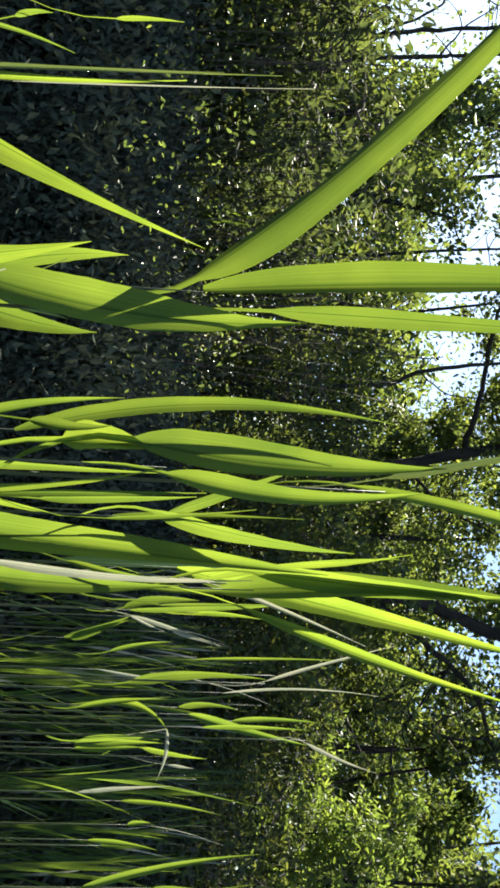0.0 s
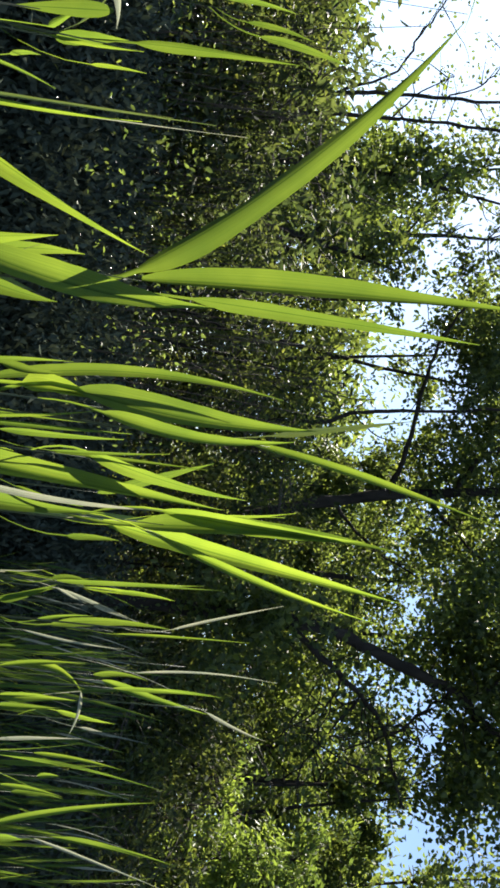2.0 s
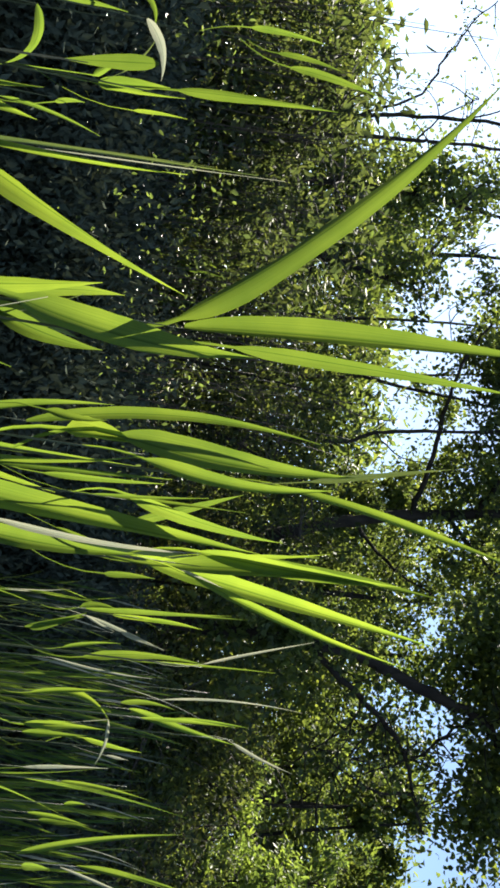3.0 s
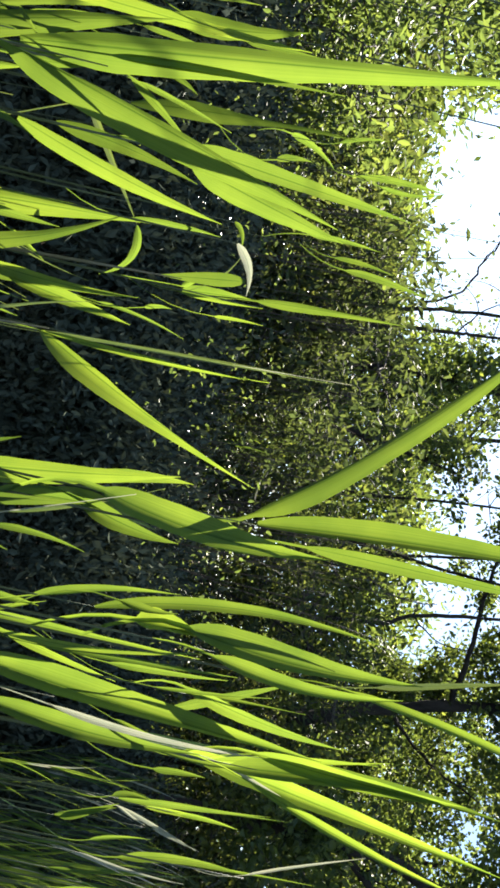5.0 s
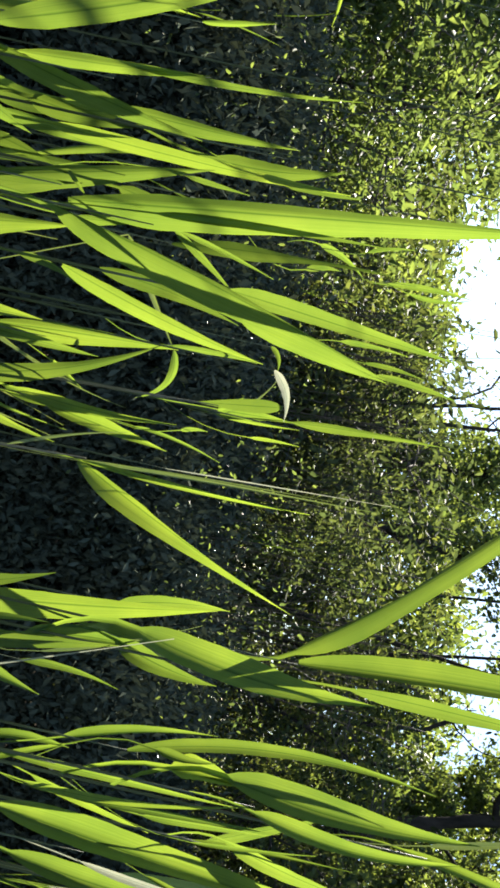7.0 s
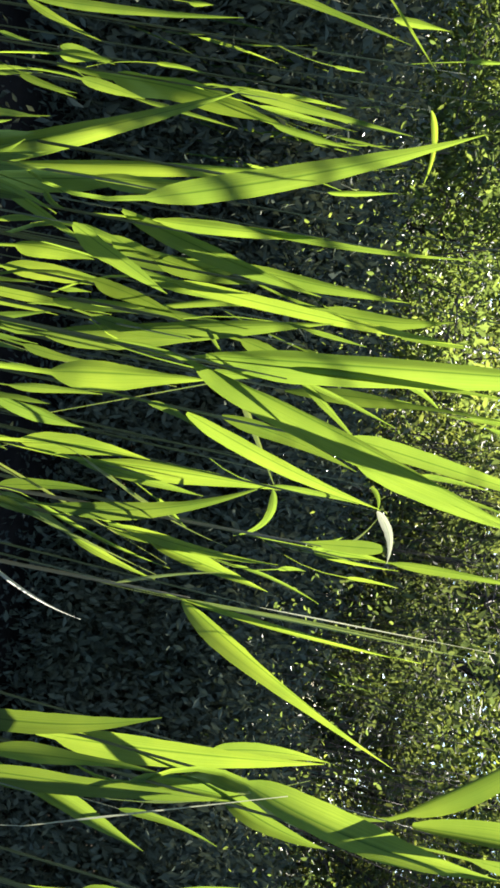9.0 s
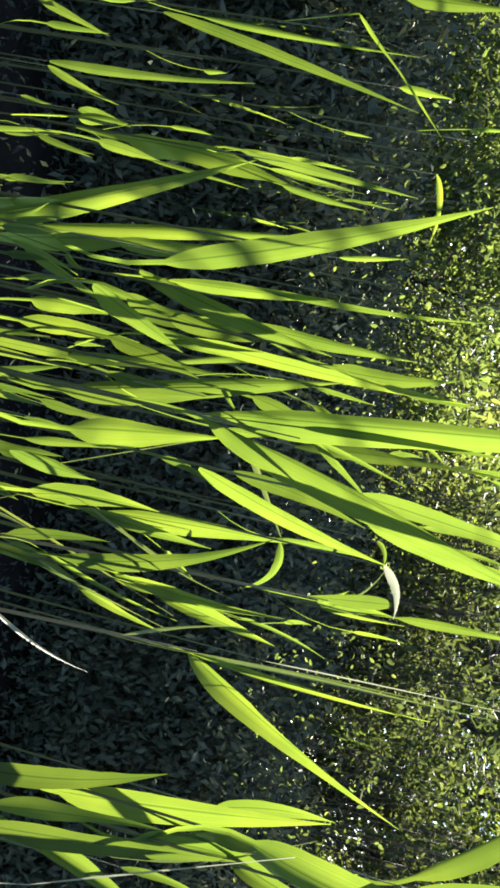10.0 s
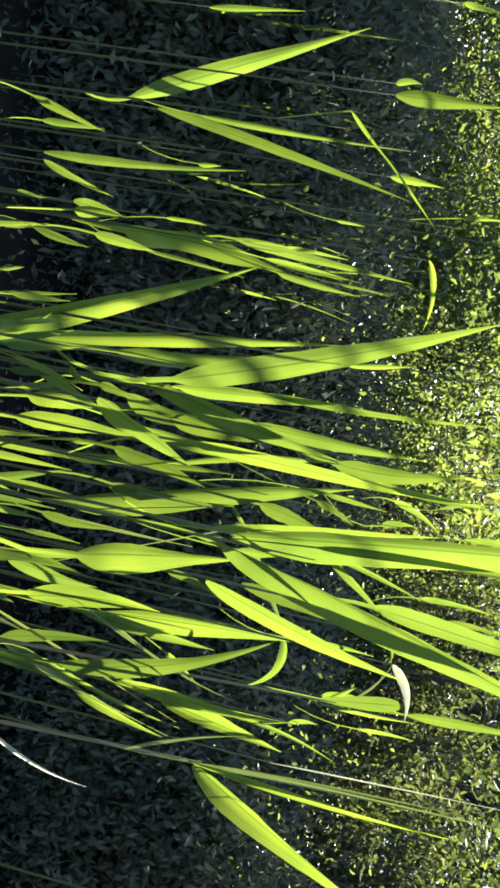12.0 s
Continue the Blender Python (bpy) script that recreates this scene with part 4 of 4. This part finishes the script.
blade(plant, (-0.470, 0.388, 1.073), (-0.474, 0.391, 1.086), (-0.477, 0.394, 1.100), 0.0048, 0.39)
plant = reed_stem((-0.544, 0.272), 1.010)
blade(plant, (-0.488, 0.282, 1.010), (-0.520, 0.299, 1.088), (-0.550, 0.306, 1.176), 0.0533, 2.01, flat=True)
plant = reed_stem((-0.435, 0.143), 1.221)
blade(plant, (-0.366, 0.164, 1.119), (-0.363, 0.184, 1.146), (-0.358, 0.202, 1.174), 0.0094, 1.43)
blade(plant, (-0.393, 0.180, 1.041), (-0.446, 0.187, 1.139), (-0.493, 0.174, 1.246), 0.0193, 1.24)
blade(plant, (-0.347, 0.143, 1.221), (-0.368, 0.137, 1.292), (-0.392, 0.109, 1.401), 0.0161, 0.74)
blade(plant, (-0.405, 0.183, 1.110), (-0.436, 0.197, 1.215), (-0.450, 0.199, 1.316), 0.0133, 1.50)
blade(plant, (-0.395, 0.177, 1.169), (-0.407, 0.185, 1.223), (-0.419, 0.184, 1.277), 0.0136, 1.48)
blade(plant, (-0.369, 0.147, 1.117), (-0.377, 0.150, 1.135), (-0.383, 0.151, 1.147), 0.0059, 1.31)
blade(plant, (-0.349, 0.145, 1.123), (-0.350, 0.155, 1.143), (-0.348, 0.166, 1.162), 0.0046, 1.01)
blade(plant, (-0.350, 0.158, 1.116), (-0.354, 0.162, 1.129), (-0.358, 0.166, 1.145), 0.0054, 0.88)
blade(plant, (-0.344, 0.157, 1.078), (-0.349, 0.158, 1.088), (-0.351, 0.160, 1.094), 0.0051, 0.77)
blade(plant, (-0.385, 0.131, 1.072), (-0.391, 0.135, 1.084), (-0.396, 0.138, 1.096), 0.0033, 0.74)
blade(plant, (-0.405, 0.147, 1.096), (-0.413, 0.152, 1.117), (-0.420, 0.155, 1.136), 0.0030, 0.63)
blade(plant, (-0.369, 0.114, 1.122), (-0.373, 0.118, 1.135), (-0.378, 0.122, 1.152), 0.0045, 0.52)
blade(plant, (-0.361, 0.117, 1.087), (-0.368, 0.121, 1.102), (-0.372, 0.124, 1.114), 0.0032, 1.30)
blade(plant, (-0.398, 0.170, 1.077), (-0.404, 0.175, 1.094), (-0.418, 0.174, 1.115), 0.0092, 1.49)
blade(plant, (-0.374, 0.174, 1.144), (-0.371, 0.179, 1.148), (-0.370, 0.183, 1.156), 0.0048, 0.97)
plant = reed_stem((-0.480, 0.221), 1.260)
blade(plant, (-0.393, 0.226, 1.088), (-0.403, 0.230, 1.110), (-0.407, 0.235, 1.127), 0.0049, 1.04)
blade(plant, (-0.421, 0.234, 1.199), (-0.429, 0.241, 1.260), (-0.434, 0.242, 1.320), 0.0107, 1.02)
blade(plant, (-0.431, 0.239, 1.260), (-0.431, 0.245, 1.339), (-0.429, 0.238, 1.425), 0.0055, 0.53)
plant = reed_stem((-0.495, 0.177), 1.317)
blade(plant, (-0.423, 0.190, 1.317), (-0.424, 0.188, 1.341), (-0.426, 0.186, 1.362), 0.0041, 1.02)
plant = reed_stem((-0.399, 0.107), 1.119)
blade(plant, (-0.326, 0.100, 1.100), (-0.338, 0.106, 1.125), (-0.353, 0.112, 1.162), 0.0304, 2.07, flat=True)
blade(plant, (-0.350, 0.136, 1.119), (-0.356, 0.141, 1.136), (-0.364, 0.145, 1.159), 0.0060, 0.95)
plant = reed_stem((-0.896, 0.416), 1.212)
blade(plant, (-0.849, 0.437, 1.004), (-0.865, 0.460, 1.107), (-0.863, 0.489, 1.216), 0.0898, 2.11, flat=True)
blade(plant, (-0.824, 0.447, 1.041), (-0.831, 0.465, 1.108), (-0.833, 0.478, 1.162), 0.0063, 0.66)
blade(plant, (-0.806, 0.422, 1.195), (-0.806, 0.431, 1.245), (-0.804, 0.439, 1.311), 0.0085, 0.61)
blade(plant, (-0.854, 0.439, 1.212), (-0.855, 0.443, 1.245), (-0.855, 0.448, 1.291), 0.0059, 0.57)
blade(plant, (-0.861, 0.421, 1.057), (-0.866, 0.426, 1.086), (-0.869, 0.433, 1.116), 0.0055, 1.01)
blade(plant, (-0.826, 0.398, 0.952), (-0.834, 0.403, 0.979), (-0.841, 0.411, 1.010), 0.0151, 1.23)
plant = reed_stem((-0.950, 0.480), 1.284)
blade(plant, (-0.896, 0.468, 1.139), (-0.898, 0.487, 1.241), (-0.889, 0.502, 1.376), 0.0142, 1.11)
blade(plant, (-0.868, 0.492, 1.200), (-0.866, 0.503, 1.255), (-0.862, 0.511, 1.312), 0.0112, 1.37)
blade(plant, (-0.887, 0.516, 1.284), (-0.886, 0.519, 1.316), (-0.883, 0.522, 1.351), 0.0038, 0.89)
plant = reed_stem((-0.826, 0.380), 0.990)
blade(plant, (-0.789, 0.401, 0.990), (-0.794, 0.413, 1.024), (-0.798, 0.425, 1.060), 0.0148, 1.04)
blade(plant, (-0.758, 0.378, 0.932), (-0.761, 0.392, 0.957), (-0.767, 0.404, 0.991), 0.0082, 1.34)
plant = reed_stem((-0.781, 0.358), 0.857)
blade(plant, (-0.733, 0.366, 0.857), (-0.753, 0.374, 0.898), (-0.775, 0.384, 0.952), 0.0077, 0.53)
plant = reed_stem((-0.759, 0.410), 0.844)
blade(plant, (-0.713, 0.419, 0.844), (-0.728, 0.424, 0.874), (-0.746, 0.428, 0.907), 0.0070, 1.26)
plant = reed_stem((-0.964, 0.283), 1.272)
blade(plant, (-0.916, 0.297, 1.011), (-0.964, 0.272, 1.131), (-1.002, 0.232, 1.280), 0.0228, 1.00)
blade(plant, (-0.887, 0.293, 1.100), (-0.898, 0.309, 1.197), (-0.901, 0.320, 1.346), 0.0076, 1.36)
blade(plant, (-0.914, 0.285, 1.272), (-0.868, 0.318, 1.326), (-0.808, 0.361, 1.390), 0.0197, 2.23, flat=True)
blade(plant, (-0.906, 0.301, 0.892), (-0.911, 0.322, 0.929), (-0.916, 0.345, 0.971), 0.0104, 1.16)
plant = reed_stem((-1.034, 0.333), 1.023)
blade(plant, (-0.978, 0.343, 1.023), (-0.987, 0.382, 1.147), (-0.970, 0.434, 1.358), 0.0143, 0.85)
plant = reed_stem((-1.130, 0.488), 0.797)
blade(plant, (-1.086, 0.496, 0.797), (-1.115, 0.519, 0.896), (-1.162, 0.541, 1.100), 0.0156, 1.23)
plant = reed_stem((-1.002, 0.257), 1.320)
blade(plant, (-0.929, 0.270, 1.320), (-0.928, 0.271, 1.365), (-0.922, 0.269, 1.445), 0.0171, 1.28)
plant = reed_stem((-0.988, 0.464), 1.393)
blade(plant, (-0.911, 0.478, 1.393), (-0.888, 0.505, 1.404), (-0.853, 0.546, 1.400), 0.0086, 0.58)
plant = reed_stem((-0.967, 0.344), 1.090)
blade(plant, (-0.914, 0.337, 0.892), (-0.925, 0.347, 0.927), (-0.936, 0.354, 0.963), 0.0096, 0.66)
blade(plant, (-0.910, 0.371, 1.090), (-0.913, 0.373, 1.104), (-0.915, 0.375, 1.118), 0.0079, 1.49)
plant = reed_stem((-0.945, 0.372), 0.891)
blade(plant, (-0.896, 0.381, 0.891), (-0.898, 0.408, 0.933), (-0.901, 0.428, 0.975), 0.0100, 0.69)
plant = reed_stem((-0.949, 0.431), 0.919)
blade(plant, (-0.898, 0.440, 0.919), (-0.904, 0.451, 0.947), (-0.909, 0.464, 0.984), 0.0156, 0.54)
plant = reed_stem((-1.096, 0.421), 1.328)
blade(plant, (-1.023, 0.434, 1.328), (-1.021, 0.436, 1.367), (-1.017, 0.439, 1.401), 0.0119, 1.40)
plant = reed_stem((-0.984, 0.406), 1.424)
blade(plant, (-0.905, 0.404, 1.424), (-0.904, 0.401, 1.450), (-0.901, 0.399, 1.477), 0.0055, 1.26)
blade(plant, (-0.915, 0.436, 1.268), (-0.915, 0.438, 1.287), (-0.914, 0.439, 1.305), 0.0043, 1.12)
plant = reed_stem((-0.864, 0.419), 0.851)
blade(plant, (-0.817, 0.428, 0.851), (-0.830, 0.434, 0.882), (-0.844, 0.440, 0.915), 0.0068, 0.96)
plant = reed_stem((-0.896, 0.442), 0.880)
blade(plant, (-0.848, 0.451, 0.880), (-0.854, 0.467, 0.913), (-0.857, 0.481, 0.945), 0.0083, 0.83)
plant = reed_stem((-1.139, 0.314), 1.317)
blade(plant, (-1.066, 0.328, 1.317), (-1.068, 0.325, 1.331), (-1.067, 0.326, 1.350), 0.0093, 0.92)
plant = reed_stem((-0.875, 0.505), 0.824)
blade(plant, (-0.830, 0.513, 0.824), (-0.836, 0.516, 0.837), (-0.844, 0.517, 0.852), 0.0056, 0.55)
plant = reed_stem((-1.123, 0.240), 1.075)
blade(plant, (-1.063, 0.251, 1.075), (-1.073, 0.253, 1.123), (-1.083, 0.255, 1.193), 0.0078, 1.31)
plant = reed_stem((-1.196, 0.232), 1.385)
blade(plant, (-1.120, 0.246, 1.385), (-1.117, 0.249, 1.407), (-1.113, 0.252, 1.435), 0.0079, 1.21)
plant = reed_stem((-0.865, 0.363), 0.888)
blade(plant, (-0.816, 0.372, 0.888), (-0.820, 0.380, 0.906), (-0.825, 0.385, 0.921), 0.0060, 0.86)
plant = reed_stem((-0.386, 0.697), 1.293)
blade(plant, (-0.315, 0.710, 1.293), (-0.314, 0.709, 1.416), (-0.307, 0.690, 1.555), 0.0018, 0.02, dry_leaf)
plant = reed_stem((-0.417, 0.488), 1.182)
blade(plant, (-0.358, 0.485, 1.048), (-0.370, 0.498, 1.101), (-0.376, 0.514, 1.170), 0.0212, 0.41)
blade(plant, (-0.370, 0.523, 1.115), (-0.381, 0.539, 1.202), (-0.385, 0.547, 1.300), 0.0227, 0.82)
blade(plant, (-0.352, 0.493, 1.105), (-0.352, 0.510, 1.165), (-0.351, 0.522, 1.229), 0.0129, 0.32)
blade(plant, (-0.404, 0.498, 0.993), (-0.410, 0.516, 1.040), (-0.408, 0.535, 1.091), 0.0345, 1.70, flat=True)
blade(plant, (-0.354, 0.488, 1.111), (-0.336, 0.510, 1.163), (-0.320, 0.528, 1.218), 0.0037, 0.88, dull_leaf)
blade(plant, (-0.365, 0.493, 0.976), (-0.369, 0.506, 1.008), (-0.375, 0.520, 1.048), 0.0067, 0.57)
blade(plant, (-0.349, 0.478, 1.005), (-0.350, 0.484, 1.021), (-0.349, 0.492, 1.036), 0.0090, 0.09)
blade(plant, (-0.344, 0.531, 1.182), (-0.335, 0.538, 1.199), (-0.325, 0.545, 1.216), 0.0059, 0.37)
blade(plant, (-0.335, 0.493, 0.995), (-0.336, 0.505, 1.022), (-0.332, 0.518, 1.050), 0.0043, 0.28, dull_leaf)
plant = reed_stem((-0.361, 0.486), 1.098)
blade(plant, (-0.300, 0.491, 1.098), (-0.317, 0.505, 1.175), (-0.363, 0.501, 1.289), 0.0175, 0.70)
blade(plant, (-0.300, 0.496, 1.015), (-0.300, 0.511, 1.053), (-0.297, 0.524, 1.085), 0.0282, -0.72, flat=True)
blade(plant, (-0.307, 0.503, 1.075), (-0.291, 0.529, 1.140), (-0.281, 0.547, 1.211), 0.0048, 0.11)
plant = reed_stem((-0.492, 0.606), 1.286)
blade(plant, (-0.421, 0.619, 1.286), (-0.395, 0.635, 1.286), (-0.370, 0.648, 1.251), 0.0098, 0.23)
plant = reed_stem((-0.470, 0.525), 1.290)
blade(plant, (-0.388, 0.547, 1.290), (-0.389, 0.547, 1.335), (-0.385, 0.548, 1.380), 0.0071, 0.70)
blade(plant, (-0.478, 0.500, 1.233), (-0.423, 0.520, 1.268), (-0.383, 0.547, 1.296), 0.0075, 0.56, dull_leaf)
plant = reed_stem((-0.407, 0.616), 1.307)
blade(plant, (-0.328, 0.628, 1.261), (-0.321, 0.633, 1.310), (-0.306, 0.637, 1.357), 0.0046, 0.03)
blade(plant, (-0.344, 0.657, 1.307), (-0.347, 0.656, 1.321), (-0.347, 0.656, 1.337), 0.0058, 0.23)
blade(plant, (-0.348, 0.623, 1.116), (-0.342, 0.633, 1.148), (-0.343, 0.639, 1.184), 0.0103, 0.56)
blade(plant, (-0.352, 0.604, 0.997), (-0.340, 0.628, 1.050), (-0.330, 0.642, 1.085), 0.0289, -0.74, flat=True)
plant = reed_stem((-0.377, 0.544), 1.185)
blade(plant, (-0.306, 0.554, 1.185), (-0.299, 0.564, 1.233), (-0.286, 0.574, 1.306), 0.0173, 0.10)
blade(plant, (-0.311, 0.536, 1.156), (-0.307, 0.551, 1.232), (-0.309, 0.557, 1.312), 0.0118, 0.54)
blade(plant, (-0.308, 0.577, 1.094), (-0.300, 0.588, 1.123), (-0.288, 0.606, 1.187), 0.0090, 0.12)
blade(plant, (-0.339, 0.556, 1.011), (-0.352, 0.566, 1.052), (-0.364, 0.580, 1.112), 0.0137, 0.07)
plant = reed_stem((-0.060, 0.558), 1.268)
blade(plant, (-0.011, 0.570, 1.268), (-0.026, 0.580, 1.333), (-0.033, 0.580, 1.401), 0.0120, -0.80)
blade(plant, (-0.004, 0.570, 1.205), (-0.007, 0.580, 1.237), (-0.004, 0.580, 1.275), 0.0099, -0.30)
blade(plant, (0.014, 0.570, 1.215), (0.003, 0.580, 1.244), (-0.009, 0.580, 1.281), 0.0066, -0.50)
blade(plant, (0.007, 0.570, 1.218), (0.015, 0.580, 1.322), (0.021, 0.580, 1.427), 0.0077, -0.10)
blade(plant, (0.021, 0.570, 1.251), (0.035, 0.580, 1.296), (0.051, 0.580, 1.356), 0.0088, 0.60)
plant = reed_stem((-0.136, 0.558), 1.218)
blade(plant, (-0.069, 0.570, 1.218), (-0.069, 0.580, 1.255), (-0.058, 0.580, 1.306), 0.0066, 0.20)
plant = reed_stem((-0.026, 0.556), 1.421)
blade(plant, (0.050, 0.570, 1.393), (0.052, 0.580, 1.457), (0.055, 0.580, 1.530), 0.0044, -0.30)
blade(plant, (0.047, 0.570, 1.421), (0.068, 0.580, 1.493), (0.080, 0.580, 1.567), 0.0132, 0.50)
blade(plant, (0.082, 0.570, 1.361), (0.092, 0.580, 1.391), (0.096, 0.580, 1.420), 0.0055, -0.60)


# ---- the reed bed beyond ----
# an upright stem with a torn-off leaf and thin drooping ones
plant = reed_stem((-0.334, 0.545), 1.350, UPRIGHT, 0.0026, stem_olive)
blade(plant, (-0.327, 0.560, 1.016), (-0.300, 0.560, 1.111), (-0.276, 0.560, 1.200), 0.0030, 0.5, dull_leaf)
blade(plant, (-0.378, 0.560, 0.967), (-0.334, 0.560, 1.087), (-0.290, 0.560, 1.204), 0.0028, 0.4, dull_leaf)
blade(plant, (-0.388, 0.560, 1.099), (-0.349, 0.560, 1.167), (-0.319, 0.560, 1.259), 0.0028, 0.4, dull_leaf)
torn = bend((-0.340, 0.545, 1.412), (-0.336, 0.545, 1.372), (-0.331, 0.545, 1.325), 14)
v, f, uv = ribbon([p - plant.location for p in torn], 0.017, Vector((0.5, -0.85, 0.1)).normalized(), 0.1, 0.3, 0.05, 2.0)
part("leaf", mesh_of("leaf", v, f, [green_leaf], [(a, 0.8 * b) for a, b in uv]), plant)
# lit reeds farther into the stand
plant = reed_stem((-1.505, 1.880), 1.660, UPRIGHT)
blade(plant, (-1.528, 1.900, 1.492), (-1.492, 1.900, 1.568), (-1.428, 1.900, 1.638), 0.0237, 0.30)
blade(plant, (-1.429, 1.900, 1.459), (-1.444, 1.900, 1.508), (-1.443, 1.900, 1.567), 0.0222, 0.30)
blade(plant, (-1.527, 1.900, 1.640), (-1.554, 1.900, 1.715), (-1.563, 1.900, 1.794), 0.0133, 0.30)
plant = reed_stem((-1.423, 1.880), 1.799, UPRIGHT)
blade(plant, (-1.422, 1.900, 1.704), (-1.428, 1.900, 1.825), (-1.416, 1.900, 1.982), 0.0222, 0.30)
blade(plant, (-1.403, 1.900, 1.779), (-1.391, 1.900, 1.872), (-1.418, 1.900, 1.974), 0.0148, 0.30)
plant = reed_stem((-1.162, 1.880), 1.726, UPRIGHT)
blade(plant, (-1.110, 1.900, 1.706), (-1.096, 1.900, 1.825), (-1.067, 1.900, 1.953), 0.0237, 0.30)
blade(plant, (-1.203, 1.900, 1.591), (-1.200, 1.900, 1.696), (-1.187, 1.900, 1.802), 0.0178, 0.30)
blade(plant, (-1.144, 1.900, 1.669), (-1.137, 1.900, 1.770), (-1.117, 1.900, 1.856), 0.0148, 0.30)


def random_reed(seed, high, leaves):
    r = random.Random(seed)
    plant = new("reed")
    path = [LEAN * (high * i / 10) for i in range(11)]
    v, f = tube(path, [0.0018 - 0.001 * i / 10 for i in range(11)], 6)
    part("stem", mesh_of("stem", v, f, [stem_green]), plant)
    turn = r.uniform(0, 6.28)
    for i in range(leaves):
        s = 0.46 + 0.42 * i / leaves
        turn += math.pi + r.uniform(-0.6, 0.6)
        foot = LEAN * (high * s)
        out = Vector((math.cos(turn), math.sin(turn), 0))
        length = r.uniform(0.26, 0.42)
        steep = r.uniform(1.34, 1.52)
        way = out * math.cos(steep) + Vector((0.1, 0, math.sin(steep)))
        mid = foot + way * length * 0.5
        tip = foot + way * length + Vector((0, 0, -r.uniform(0.0, 0.03))) + out * 0.02
        pts = bend(foot, mid, tip, 10)
        v, f, uv = ribbon(pts, r.uniform(0.010, 0.017), out.cross(Vector((0, 0, 1))).cross(way).normalized(), r.uniform(-0.6, 0.6), 0.25, 0.08, r.random() * 6)
        part("leaf", mesh_of("leaf", v, f, [dry_leaf if r.random() < 0.04 else green_leaf], uv), plant)
    return tagged(plant, "slender green reed with narrow pointed leaves", "reed", "reeds farther off")


def build_reed_bed():
    r = random.Random(5)
    full = [random_reed(40 + i, 1.45 + 0.05 * i, 7) for i in range(7)]
    sparse = [random_reed(60 + i, 1.45 + 0.06 * i, 4) for i in range(5)]
    places = []
    for i in range(180):                                 # the stand ahead to the right
        places.append((full, i, r.uniform(0.4, 3.0), r.uniform(1.6, 4.0), r.uniform(0.86, 1.06)))
    for i in range(22):                                  # the shaded stand to the left
        places.append((sparse, i, *around(r.uniform(-86, -50), r.uniform(2.6, 3.5)), r.uniform(0.7, 0.95)))
    for i in range(22):
        places.append((full, i + 180, *around(r.uniform(-80, -52), r.uniform(3.0, 3.6)), r.uniform(0.7, 0.95)))
    for i in range(16):                                  # lit ones at the foot of the shrubs
        places.append((sparse, i + 22, *around(r.uniform(-38, -8), r.uniform(4.7, 5.3)), r.uniform(1.15, 1.4)))
    for kinds, i, x, y, size in places:
        m = Matrix.Translation((x, y, ground_height(x, y) - 0.04)) @ Matrix.Rotation(r.uniform(-0.5, 0.5), 4, "Z") @ Matrix.Rotation(r.uniform(-0.05, 0.05), 4, "X")
        if i < len(kinds):
            kinds[i].matrix_basis = m
        else:
            copy_thing(kinds[i % len(kinds)], m).scale = (size,) * 3


build_reed_bed()


def build_shading_reeds():
    """Taller reeds, added so that their leaves above the view cast shade on the stand."""
    r = random.Random(17)
    for i in range(6):
        x, y = around(-61 + 3.0 * i + r.uniform(-0.7, 0.7), r.uniform(1.3, 2.1))
        plant = reed_stem((x, y), r.uniform(2.0, 2.4))
        d = math.hypot(x, y)
        for j in range(9):
            z = 1.4 + 0.26 * d + 0.065 * j + r.uniform(0.0, 0.08)
            a = r.uniform(0, 6.28)
            high = z - plant.location.z
            foot = plant.location + LEAN * high
            out = Vector((math.cos(a), math.sin(a), 0))
            length = r.uniform(0.28, 0.42)
            blade(plant, foot, foot + out * length * 0.35 + Vector((0, 0, length * 0.45)), foot + out * length * 0.8 + Vector((0, 0, length * 0.55)), r.uniform(0.018, 0.028), r.uniform(-1.0, 1.0))


build_shading_reeds()


def build_dead_reeds():
    """Last year's dry reed stalks, brown and leafless."""
    r = random.Random(9)
    kinds = []
    for i in range(4):
        plant = new("dead_reed")
        high = 2.3 + 0.12 * i
        path = [Vector((0.03 * math.sin(2 * s + i), 0.02 * s, s * high)) for s in (j / 9 for j in range(10))]
        v, f = tube(path, [0.0042 - 0.0026 * j / 9 for j in range(10)], 6)
        part("stem", mesh_of("stem", v, f, [stem_dead]), plant)
        kinds.append(tagged(plant, "dry brown reed stalk from last year", "reed", "dead reeds below the shrubs"))
    for i in range(90):
        x, y = around(r.uniform(-34, -6), r.uniform(4.2, 5.3))
        m = Matrix.Translation((x, y, ground_height(x, y) - 0.04)) @ Matrix.Rotation(r.uniform(0, 6.28), 4, "Z") @ Matrix.Rotation(r.gauss(0, 0.11), 4, "X")
        if i < 4:
            kinds[i].matrix_basis = m
        else:
            copy_thing(kinds[i % 4], m).scale = (1, 1, r.uniform(0.8, 1.15))


build_dead_reeds()
